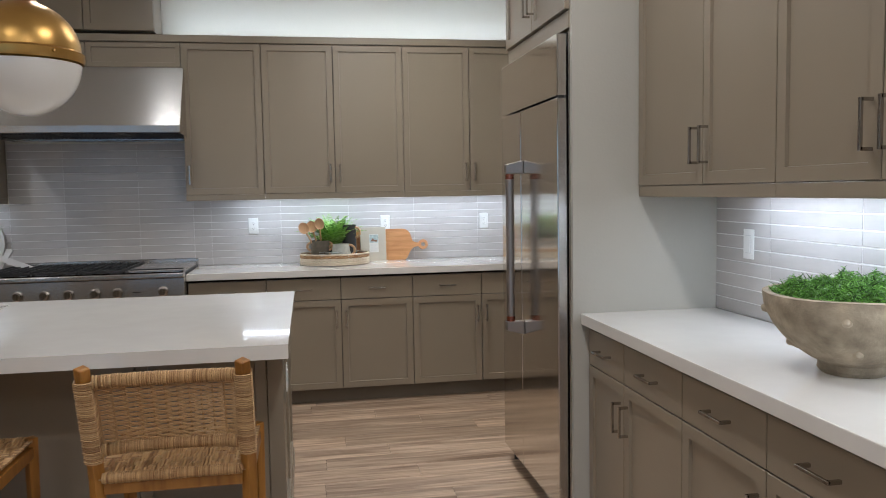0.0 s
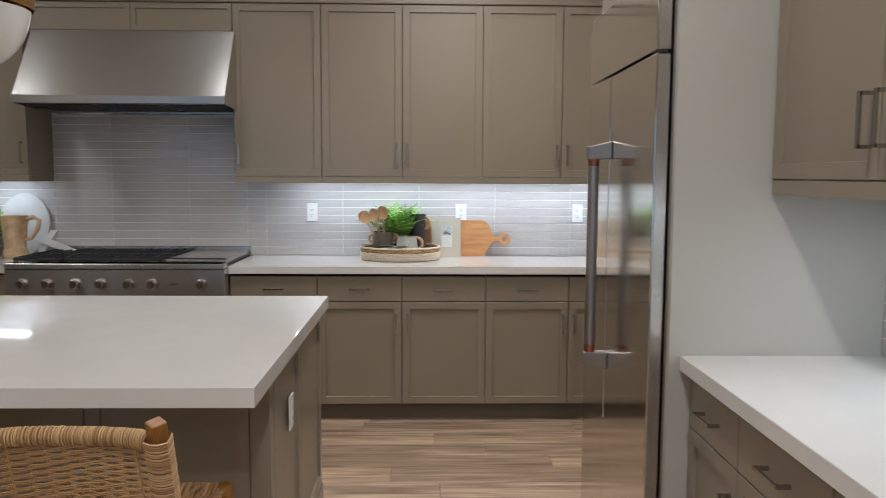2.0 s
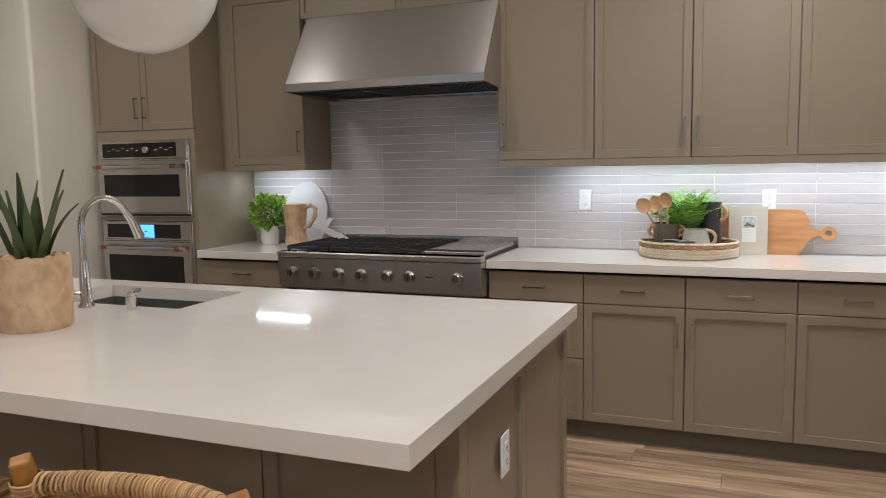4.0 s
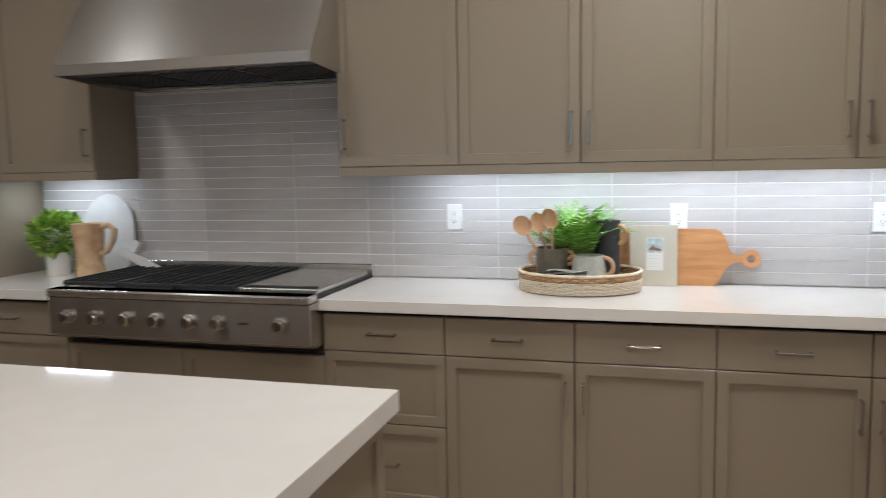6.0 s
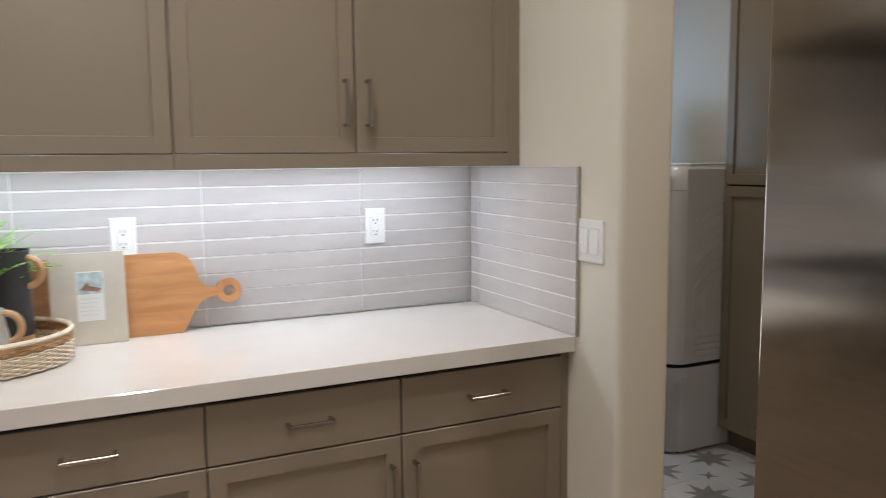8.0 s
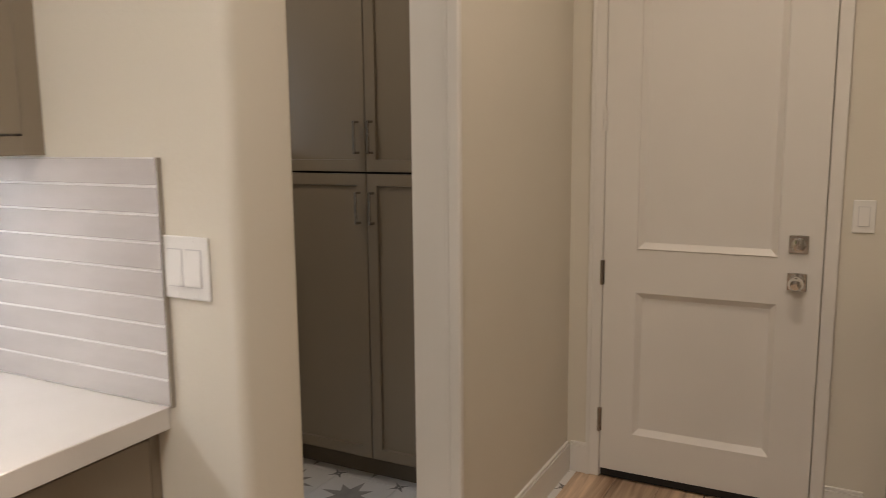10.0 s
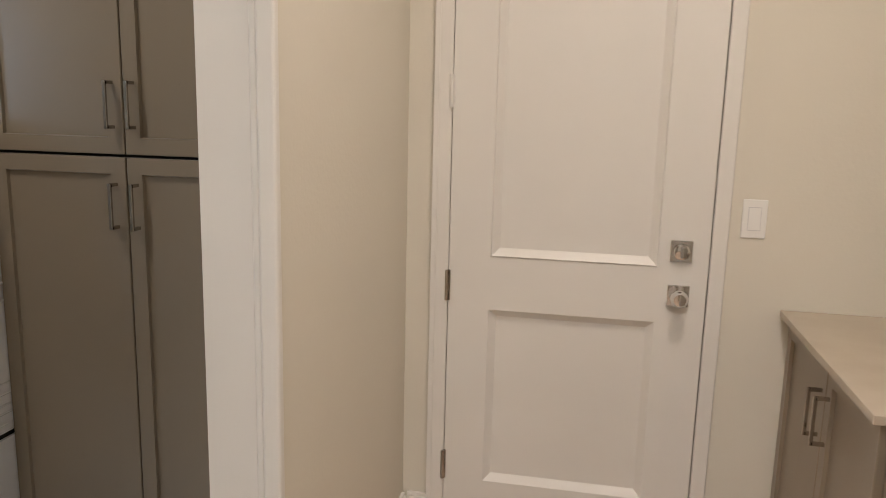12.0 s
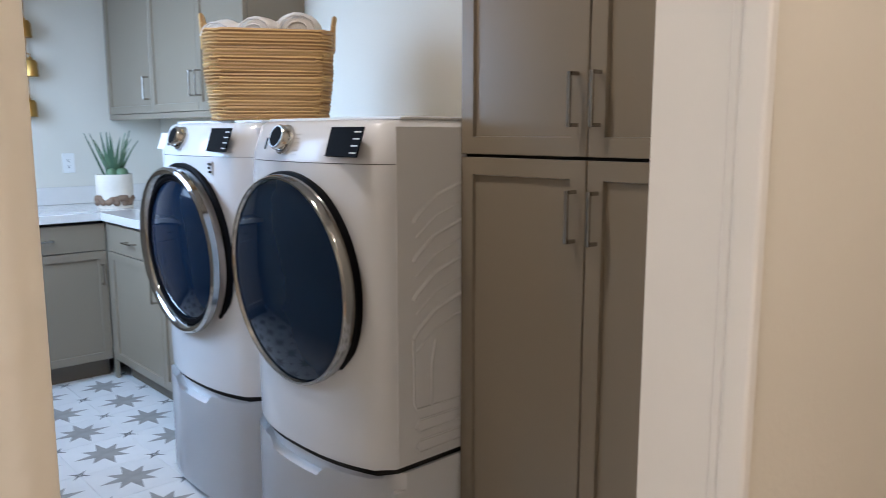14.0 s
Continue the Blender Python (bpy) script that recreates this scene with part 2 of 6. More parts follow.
def shaker(w, h, stile=0.057, t=0.02, deep=0.0105):
    """A framed door or drawer front, from (0, 0) to (w, h), front at y = 0, back at y = t."""
    bm = box(0, w, 0, t, 0, h)
    front = [f for f in bm.faces if all(abs(v.co.y) < 1e-6 for v in f.verts)]
    bmesh.ops.bevel(bm, geom=[e for e in front[0].edges], offset=0.0018, segments=1, affect="EDGES")
    bm.faces.ensure_lookup_table()
    front = [f for f in bm.faces if all(abs(v.co.y) < 1e-6 for v in f.verts)]
    bmesh.ops.inset_region(bm, faces=front, thickness=min(stile, 0.3 * min(w, h)), depth=0)
    bmesh.ops.inset_region(bm, faces=front, thickness=0.003, depth=-deep)
    return bm


def slab_front(w, h, t=0.02):
    return box(0, w, 0, t, 0, h, 0.0018)


def pull(length, upright):
    """A square bar pull, centred on the origin, standing off towards -y."""
    bm = bmesh.new()
    a, s, d = length / 2, 0.0045, 0.032
    if upright:
        box(-s, s, -d - s, -d + s, -a, a, 0.001, bm)
        for z in (-a + s, a - s):
            box(-s, s, -d, 0, z - s, z + s, 0, bm)
    else:
        box(-a, a, -d - s, -d + s, -s, s, 0.001, bm)
        for x in (-a + s, a - s):
            box(x - s, x + s, -d, 0, -s, s, 0, bm)
    return bm


def add_pull(door, x, z, upright, length=0.128, mat=None):
    p = part("handle", pull(length, upright), mat or NICKEL, door, "satin nickel bar handle")
    p.location = (x, 0, z)


def add_front(root, name, x0, x1, z0, z1, y=0.0, framed=True, handle=None, length=0.128, stile=0.057):
    g = 0.0022
    w, h = x1 - x0 - 2 * g, z1 - z0 - 2 * g
    d = part(name, shaker(w, h, stile) if framed else slab_front(w, h), PAINT, root)
    d.location = (x0 + g, y, z0 + g)
    if handle == "centre":
        add_pull(d, w / 2, h / 2, False, length)
    elif handle:
        side, end = handle
        add_pull(d, 0.03 if side == "l" else w - 0.03, (0.07 + length / 2) if end == "b" else h - 0.07 - length / 2, True, length)
    return d


def cabinet(name, m, w, depth, z0, z1, fronts, label, category="cabinet", group="", toe=0.0, rail=0.0):
    """A cabinet unit whose local origin is its front left foot; the fronts' faces lie at y = 0."""
    root = thing(name, m, label, category, group)
    part("body", box(0.0005, w - 0.0005, 0.0215, depth, z0, z1, 0.0), PAINT, root)
    # near-black sheet behind the fronts: the shade of their gaps as colour
    part("face_frame", box(0.003, w - 0.003, 0.0204, 0.0212, z0 + 0.002, z1), GAP, root, "dark sheet behind the fronts, painted as the shade in their gaps")
    if toe:
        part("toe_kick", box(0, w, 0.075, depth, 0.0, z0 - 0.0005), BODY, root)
    if rail:
        part("light_rail", box(0.0005, w - 0.0005, 0.003, 0.022, z0 - rail, z0 - 0.0005, 0.001), PAINT, root)
    for f in fronts:
        add_front(root, **f)
    return root


# ---- the structure ----
YB, XR = 6.266, 1.69          # plaster of the back wall and of the right-hand wall
TOP, SLAB = 0.926, 0.045      # worktop height and thickness
XD = 3.729                    # wall with the white door
WEST, SOUTH, EAST, NORTH = -6.2, -4.2, 3.79, 10.0

struct("wall_north", box(-4.9, 1.860, YB, YB + 0.12, 0, CEIL), WALL, "warm off-white kitchen back wall", "wall")
bm = box(XR, 1.862, 5.452, YB - 0.0005, 0, CEIL)
es = [e for e in bm.edges if abs(e.verts[0].co.x - e.verts[1].co.x) < 1e-6 and abs(e.verts[0].co.y - e.verts[1].co.y) < 1e-6 and e.verts[0].co.y < 5.6]
bmesh.ops.bevel(bm, geom=es, offset=0.022, segments=5, affect="EDGES", profile=0.5)
struct("wall_stub", bm, WALL, "cream wall end with rounded plaster corners", "wall", True)
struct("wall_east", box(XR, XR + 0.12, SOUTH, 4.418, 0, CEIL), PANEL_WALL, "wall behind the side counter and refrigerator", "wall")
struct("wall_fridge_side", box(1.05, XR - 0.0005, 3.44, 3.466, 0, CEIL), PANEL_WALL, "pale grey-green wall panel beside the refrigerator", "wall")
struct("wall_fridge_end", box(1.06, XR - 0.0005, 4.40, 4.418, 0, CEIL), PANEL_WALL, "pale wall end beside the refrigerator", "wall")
struct("wall_west", box(WEST - 0.12, WEST, SOUTH, YB, 0, CEIL), WALL, "warm off-white far wall", "wall")
bm = box(WEST, -5.2, SOUTH - 0.12, SOUTH, 0, CEIL)
box(-0.5, XR, SOUTH - 0.12, SOUTH, 0, CEIL, 0, bm)
box(-5.2, -0.5, SOUTH - 0.12, SOUTH, 2.40, CEIL, 0, bm)
box(-5.2, -0.5, SOUTH - 0.12, SOUTH, 0, 0.10, 0, bm)
struct("wall_south", bm, WALL, "warm off-white wall with wide windows", "wall")
bm = bmesh.new()
for x0, x1, z0, z1 in ((-5.2, -5.13, 0.1, 2.4), (-0.57, -0.5, 0.1, 2.4), (-5.13, -0.57, 0.1, 0.17), (-5.13, -0.57, 2.33, 2.4), (-3.67, -3.60, 0.17, 2.33), (-2.10, -2.03, 0.17, 2.33)):
    box(x0, x1, SOUTH - 0.09, SOUTH - 0.03, z0, z1, 0.004, bm)
struct("window_2", bm, WHITE, "wide white framed window onto the dusk outside", "window")
struct("backdrop", box(-9.0, 3.0, SOUTH - 1.62, SOUTH - 1.60, -0.5, 4.5), DUSK, "plain blue dusk sky outside the windows", "backdrop")
struct("wall_nook", box(-4.9, -3.47, 5.25, YB - 0.0005, 0, CEIL, 0.02, None, 3), WALL, "cream wall return beside the oven tower", "wall")
struct("wall_nook_back", box(WEST, -4.9, 5.9, YB, 0, CEIL), WALL, "cream wall of a recess", "wall")
# wall of the laundry doorway, with the opening between x = 1.862 and 2.681
bm = box(2.699, XD, 5.516, 5.66, 0, CEIL)
box(1.862, 2.699, 5.516, 5.66, 2.44, CEIL, 0, bm)
struct("wall_hall", bm, WALL, "beige hall wall with the laundry doorway", "wall")
struct("wall_hall_south", box(XR + 0.12, XD, 3.65, 3.77, 0, CEIL), WALL, "beige wall behind the hall cabinet", "wall")
bm = box(XD, XD + 0.12, 3.65, 4.559, 0, CEIL)
box(XD, XD + 0.12, 5.388, 5.665, 0, CEIL, 0, bm)
box(XD, XD + 0.12, 4.559, 5.388, 2.46, CEIL, 0, bm)
struct("wall_door", bm, WALL, "beige hall wall around the white door", "wall")
struct("wall_laundry_east", box(EAST, EAST + 0.12, 5.666, NORTH, 0, CEIL), WALL, "pale laundry wall behind the machines", "wall")
struct("wall_laundry_north", box(1.6, EAST + 0.12, NORTH, NORTH + 0.12, 0, CEIL), WALL, "pale laundry end wall", "wall")
bm = box(1.63, 1.75, YB + 0.12, 8.0, 0, CEIL)
box(1.63, 1.75, 9.4, NORTH, 0, CEIL, 0, bm)
box(1.63, 1.75, 8.0, 9.4, 0, 1.35, 0, bm)
box(1.63, 1.75, 8.0, 9.4, 2.45, CEIL, 0, bm)
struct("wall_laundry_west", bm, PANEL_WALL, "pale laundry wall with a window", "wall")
bm = bmesh.new()
for y0, y1, z0, z1 in ((8.0, 8.05, 1.35, 2.45), (9.35, 9.4, 1.35, 2.45), (8.05, 9.35, 1.35, 1.40), (8.05, 9.35, 2.4, 2.45), (8.675, 8.725, 1.40, 2.4)):
    box(1.66, 1.72, y0, y1, z0, z1, 0, bm)
struct("window_1", bm, WHITE, "white framed laundry window", "window")

bm = box(WEST, XR + 0.12, SOUTH, YB, CEIL, CEIL + 0.1)
box(XR + 0.12, EAST + 0.12, 3.65, NORTH, CEIL, CEIL + 0.1, 0, bm)
box(1.6, XR + 0.12, YB, NORTH, CEIL, CEIL + 0.1, 0, bm)
struct("ceiling", bm, CEILING, "plain white ceiling", "ceiling")
for x, y in CANS + HALL_CANS + LAUNDRY_CANS:
    root = thing("recessed_light", pose(x, y, CEIL), "round white recessed ceiling light", "lamp", "recessed lights")
    part("trim_ring", lathe([(0.078, -0.001), (0.095, -0.001), (0.095, -0.008), (0.08, -0.010), (0.078, -0.006)], 28), WHITE, root)
    part("lens", lathe([(0.0, -0.004), (0.077, -0.004)], 28), CAN_GLOW, root)

# subfloor and joints under the loose pieces of the floors
bm = box(WEST, XD + 0.3, SOUTH, 5.66, -0.12, -0.006)
box(WEST, XR, 5.66, YB, -0.12, -0.006, 0, bm)
struct("floor", bm, plain("floor_joint", (0.10, 0.07, 0.045), 0.8), "light brown oak plank floor", "floor")
struct("floor_laundry", box(1.6, EAST + 0.12, 5.66, NORTH, -0.12, -0.003), GROUT, "laundry floor of patterned star tiles", "floor")


def baseboard(name, x0, x1, y0, y1):
    bm = box(x0, x1, y0, y1, 0, 0.118)
    box(x0 + (0.004 if x1 - x0 < 0.05 else 0), x1, y0 + (0.004 if y1 - y0 < 0.05 else 0), y1, 0.1185, 0.132, 0.002, bm)
    struct(name, bm, WHITE, "white painted baseboard", "baseboard")


baseboard("baseboard", 2.700, XD - 0.017, 5.499, 5.515)
baseboard("baseboard_door", XD - 0.016, XD - 0.001, 5.432, 5.498)
baseboard("baseboard_switch", XD - 0.016, XD - 0.001, 4.395, 4.521)
# jamb and casing of the laundry doorway
bm = box(2.681, 2.6985, 5.559, 5.668, 0, 2.44, 0.001)
struct("trim_doorway", bm, WHITE, "white painted door jamb of the laundry", "trim")
bm = box(2.674, 2.6985, 5.507, 5.5440, 0, 2.48, 0.006, None, 3)
box(2.678, 2.6985, 5.5443, 5.5588, 0, 2.48, 0.003, bm)
struct("trim_casing", bm, WHITE, "white moulded door casing", "trim")
bm = box(XD - 0.018, XD + 0.01, 5.3725, 5.430, 0, 2.53, 0.003)
box(XD - 0.022, XD - 0.0185, 5.413, 5.430, 0, 2.53, 0.001, bm)
box(XD - 0.018, XD + 0.01, 4.523, 4.569, 0, 2.53, 0.003, bm)
box(XD - 0.018, XD + 0.01, 4.5695, 5.372, 2.455, 2.53, 0.003, bm)
struct("trim_door", bm, WHITE, "white casing round the hall door", "trim")
# unseen panel, added so that no blue sky light leaks round the door
struct("wall_behind_door", box(XD + 0.036, XD + 0.118, 4.5595, 5.3875, 0, 2.4595), WALL, "unseen panel added behind the door to keep the sky light out", "wall")


def hall_door():
    """A white two-panel door with hinges, bolt and knob; its face looks to -x."""
    root = thing("door_1", pose(XD - 0.012, 5.370, 0.008, 0, 0, -90), "white two-panel hall door, closed, with chrome square hardware", "door")
    root["kind"] = "structure"
    w, h = 0.797, 2.43
    bm = box(0, w, 0, 0.04, 0, h)
    bmesh.ops.delete(bm, geom=[f for f in bm.faces if all(abs(v.co.y) < 1e-6 for v in f.verts)], context="FACES")
    xs, zs = [0, 0.132, w - 0.146, w], [0, 0.197, 0.793, 0.966, 2.28, h]
    grid = {(i, j): bm.verts.new((x, 0, z)) for i, x in enumerate(xs) for j, z in enumerate(zs)}
    panels = []
    for i in range(3):
        for j in range(5):
            f = bm.faces.new((grid[i, j], grid[i + 1, j], grid[i + 1, j + 1], grid[i, j + 1]))
            if i == 1 and j in (1, 3):
                panels.append(f)
    for f in panels:
        bmesh.ops.inset_region(bm, faces=[f], thickness=0.008, depth=0.004)
        bmesh.ops.inset_region(bm, faces=[f], thickness=0.028, depth=-0.017)
        bmesh.ops.inset_region(bm, faces=[f], thickness=0.006, depth=-0.003)
    bmesh.ops.remove_doubles(bm, verts=bm.verts, dist=1e-5)
    bmesh.ops.recalc_face_normals(bm, faces=bm.faces)
    part("leaf", bm, WHITE, root)
    for z in (0.245, 0.867, 1.483, 2.10):
        hm = tube([(-0.004, -0.008, z - 0.05), (-0.004, -0.008, z + 0.05)], 0.0075, 10)
        box(-0.004, 0.006, -0.006, -0.001, z - 0.05, z + 0.05, 0, hm)
        part("hinge", hm, NICKEL if z < 1.4 else WHITE, root)
    for z, knob in ((1.021, False), (0.883, True)):
        hm = box(0.715 - 0.033, 0.715 + 0.033, -0.012, -0.001, z - 0.033, z + 0.033, 0.002)
        rose = part("knob_plate" if knob else "deadbolt", hm, CHROME, root, "square chrome plate")
        km = bmesh.new()
        if knob:
            lathe([(0.0, 0.062), (0.018, 0.060), (0.026, 0.050), (0.026, 0.036), (0.013, 0.024), (0.012, 0.0)][::-1], 24, km)
        else:
            lathe([(0.024, 0.0), (0.024, 0.012), (0.018, 0.014), (0.0, 0.014)], 24, km)
            box(-0.004, 0.004, -0.016, 0.016, 0.0145, 0.026, 0.001, km)
        bmesh.ops.transform(km, matrix=pose(0.715, -0.012, z, 90), verts=km.verts)
        part("knob" if knob else "thumb_turn", km, CHROME, rose, "", True)
    part("weather_strip", box(0.005, w - 0.005, -0.003, -0.0005, 0.0, 0.03), GAP, root)


hall_door()


def wall_plate(name, m, kind, label):
    """A wall plate; local front towards -y, centred."""
    gang = 2 if kind == "double" else 1
    w = 0.035 + 0.023 * (gang - 1)
    root = thing(name, m, label, "switch" if kind != "outlet" else "outlet")
    part("plate", box(-w, w, -0.006, -0.0005, -0.058, 0.058, 0.003, None, 2), PLASTIC, root)
    for k in range(gang):
        x = (k - (gang - 1) / 2) * 0.046
        if kind == "outlet":
            body = part("socket_insert", box(x - 0.0165, x + 0.0165, -0.009, -0.0062, -0.033, 0.033, 0.001), PLASTIC, root)
            sm = bmesh.new()
            for z in (-0.018, 0.018):
                for dx in (-0.006, 0.006):
                    box(x + dx - 0.001, x + dx + 0.001, -0.0096, -0.0091, z - 0.003, z + 0.005, 0, sm)
                box(x - 0.0025, x + 0.0025, -0.0096, -0.0091, z - 0.011, z - 0.007, 0, sm)
            tagged(part("slots", sm, GAP, body), kind="stuff")
        else:
            rm = prism([(x - 0.0165, -0.033), (x + 0.0165, -0.033), (x + 0.0165, 0.033), (x - 0.0165, 0.033)], -0.011, -0.0062)
            for v in rm.verts:
                if v.co.y < -0.01 and v.co.z > 0:
                    v.co.y = -0.0075
            # shade in the slit round the rocker, painted as a thin grey plate
            part("rocker_frame", box(x - 0.0185, x + 0.0185, -0.0066, -0.0061, -0.0352, 0.0352), GREY_APPLIANCE, root)
            part("rocker", rm, PLASTIC, root)
        for z in (-0.048, 0.048):
            sc = lathe([(0.0, 0.0012), (0.003, 0.0012), (0.003, 0.0)], 10)
            bmesh.ops.transform(sc, matrix=pose(x, -0.006, z, 90), verts=sc.verts)
            part("screw", sc, PLASTIC, root)
    return root


for x in (-0.402, 0.566, 1.328):
    wall_plate("outlet", pose(x, 6.2555, 1.207), "outlet", "white electrical outlet set in the tiled backsplash")
wall_plate("light_switch", pose(1.6815, 3.193, 1.21, 0, 0, -90), "single", "white single rocker switch on the side backsplash")
wall_plate("light_switch", pose(1.6895, 5.572, 1.198, 0, 0, -90), "double", "white double rocker switch on the cream wall end")
wall_plate("light_switch", pose(XD - 0.0005, 4.454, 1.137, 0, 0, -90), "single", "white single rocker switch beside the hall door")
wall_plate("outlet", pose(XD - 0.0005, 3.960, 1.145, 0, 0, -90), "outlet", "white electrical outlet above the hall cabinet")
wall_plate("outlet", pose(-0.1205, 3.775, 0.655, 0, 0, 90), "outlet", "white outlet on the island's end panel")
wall_plate("outlet", pose(3.22, NORTH - 0.0005, 1.17), "outlet", "white outlet on the laundry end wall")

# ---- kitchen: back run ----
F_TOE, DR0, DR1 = 0.105, 0.716, 0.866


def doors_and_drawers(edges):
    """Fronts of a base unit with one drawer over each door; handles of doors meet in the middle."""
    out = []
    for i, (a, b) in enumerate(zip(edges, edges[1:])):
        out.append(dict(name="drawer_front", x0=a, x1=b, z0=DR0, z1=DR1, framed=False, handle="centre", length=0.115))
        out.append(dict(name="door", x0=a, x1=b, z0=F_TOE, z1=DR0, handle=("r" if i == 0 else "l", "t"), length=0.115))
    return out


BASE_Y, UP_Y = 5.67, 5.935


def base_unit(x0, edges, fronts, label):
    return cabinet("base_cabinet", pose(x0, BASE_Y, 0), edges[-1] - x0, YB - BASE_Y - 0.002, F_TOE, 0.878, fronts, label, "cabinet", "back base cabinets", toe=0.1)


def stack(x0, x1, zs):
    out = []
    for i, (a, b) in enumerate(zip(zs, zs[1:])):
        out.append(dict(name="drawer_front", x0=x0, x1=x1, z0=a, z1=b, framed=b < 0.8, handle="centre", length=0.115, stile=0.05))
    return out


base_unit(-0.293, [-0.293, 0.687], doors_and_drawers([0, 0.491, 0.980]), "taupe painted base cabinet with two doors and two drawers")
base_unit(0.687, [0.687, 1.665], doors_and_drawers([0, 0.486, 0.978]), "taupe painted base cabinet with two doors and two drawers")
base_unit(-0.795, [-0.795, -0.293], stack(0, 0.502, [F_TOE, 0.43, DR0, DR1]), "taupe painted three-drawer base cabinet beside the range")
base_unit(-2.66, [-2.66, -2.03], stack(0, 0.63, [F_TOE, 0.43, DR0, DR1]), "taupe painted drawer base cabinet beside the oven tower")
cabinet("base_cabinet", pose(-2.03, BASE_Y, 0), 1.235, 0.58, F_TOE, 0.70,
        [dict(name="drawer_front", x0=0, x1=0.58, z0=0.40, z1=0.69, handle="centre", length=0.16), dict(name="drawer_front", x0=0.58, x1=1.235, z0=0.40, z1=0.69, handle="centre", length=0.16),
         dict(name="drawer_front", x0=0, x1=0.58, z0=F_TOE, z1=0.40, handle="centre", length=0.16), dict(name="drawer_front", x0=0.58, x1=1.235, z0=F_TOE, z1=0.40, handle="centre", length=0.16)],
        "taupe painted wide drawers under the rangetop", "cabinet", "back base cabinets", toe=0.1)
tagged(part("filler_strip", box(1.6655, XR - 0.0005, BASE_Y + 0.004, BASE_Y + 0.03, 0.0, 0.878), PAINT), "taupe painted filler strip against the wall", "filler")
tagged(part("worktop", box(-0.797, XR - 0.0005, 5.638, 6.2555, TOP - SLAB, TOP, 0.002), QUARTZ), "white quartz worktop of the back run", "worktop")
tagged(part("worktop", box(-2.659, -2.032, 5.638, 6.2555, TOP - SLAB, TOP, 0.002), QUARTZ), "white quartz worktop beside the oven tower", "worktop")


def wall_unit(x0, w, fronts, label, z0=1.438, z1=2.462, rail=0.038):
    return cabinet("wall_cabinet", pose(x0, UP_Y, 0), w, YB - UP_Y - 0.011, z0, z1, fronts, label, "cabinet", "back wall cabinets", rail=rail)


Z0, Z1 = 1.438, 2.462
wall_unit(-0.819, 0.525, [dict(name="door", x0=0, x1=0.525, z0=Z0, z1=Z1, handle=("l", "b"))], "taupe painted wall cabinet with one shaker door")
wall_unit(-0.294, 0.972, [dict(name="door", x0=0, x1=0.487, z0=Z0, z1=Z1, handle=("r", "b")), dict(name="door", x0=0.487, x1=0.972, z0=Z0, z1=Z1, handle=("l", "b"))], "taupe painted wall cabinet with two shaker doors")
wall_unit(0.678, 0.965, [dict(name="door", x0=0, x1=0.482, z0=Z0, z1=Z1, handle=("r", "b")), dict(name="door", x0=0.482, x1=0.965, z0=Z0, z1=Z1, handle=("l", "b"))], "taupe painted wall cabinet with two shaker doors")
tagged(part("filler_strip", box(1.6435, XR - 0.0005, UP_Y + 0.006, UP_Y + 0.03, 1.40, 2.462), PAINT), "taupe painted filler strip beside the wall cabinet", "filler")
wall_unit(-2.581, 0.529, [dict(name="door", x0=0, x1=0.529, z0=Z0, z1=Z1, handle=("r", "b"))], "taupe painted wall cabinet with one shaker door beside the hood")
for x, owner in ((-2.053, bpy.data.objects["wall_cabinet.003"]), (-0.819, bpy.data.objects["wall_cabinet"])):
    rail = part("end_rail", box(0.0005, 0.0185, 0.0225, 0.318, 1.40, 1.4375, 0.001), PAINT, owner)
    rail.location = (x - owner.location.x - (0.019 if x < -2 else 0), 0, 0)
tagged(part("filler_strip", box(-2.66, -2.582, UP_Y + 0.004, UP_Y + 0.03, 1.40, 2.462), PAINT), "taupe painted filler strip beside the oven tower", "filler")
wall_unit(-2.052, 1.232, [dict(name="door", x0=0, x1=0.632, z0=2.295, z1=Z1, stile=0.042), dict(name="door", x0=0.632, x1=1.232, z0=2.295, z1=Z1, stile=0.042)], "low taupe painted cabinet over the range hood", 2.295, 2.462, 0)
wall_unit(-2.581, 1.60, [dict(name="door", x0=0.0, x1=0.57, z0=2.535, z1=2.98), dict(name="door", x0=0.57, x1=1.158, z0=2.535, z1=2.98), dict(name="door", x0=1.158, x1=1.6, z0=2.535, z1=2.98)], "taupe painted top-tier cabinet up to the ceiling", 2.535, 2.98, 0)
tagged(part("filler_strip", box(-2.581, -0.981, UP_Y + 0.02, YB - 0.002, 2.981, CEIL - 0.002), PAINT), "taupe painted ceiling filler", "filler")
bm = box(-2.62, XR - 0.0005, UP_Y - 0.012, UP_Y + 0.03, 2.4635, 2.512, 0.004)
box(-2.62, XR - 0.0005, UP_Y + 0.0305, YB - 0.002, 2.4635, 2.480, 0, bm)
tagged(part("crown_moulding", bm, PAINT), "taupe painted crown strip on the wall cabinets", "moulding")
bm = box(-0.49, 1.55, 6.075, 6.105, 1.411, 1.422)
tagged(part("light_strip", bm, STRIP), "cool white light strip under the wall cabinets", "lamp")
tagged(part("light_strip", box(-2.55, -2.18, 6.075, 6.105, 1.411, 1.422), STRIP), "cool white light strip under the wall cabinet", "lamp")
tagged(part("light_strip", box(1.535, 1.565, 0.1, 3.0, 1.411, 1.422), STRIP), "cool white light strip under the side wall cabinets", "lamp")

# ---- hood, rangetop, ovens ----


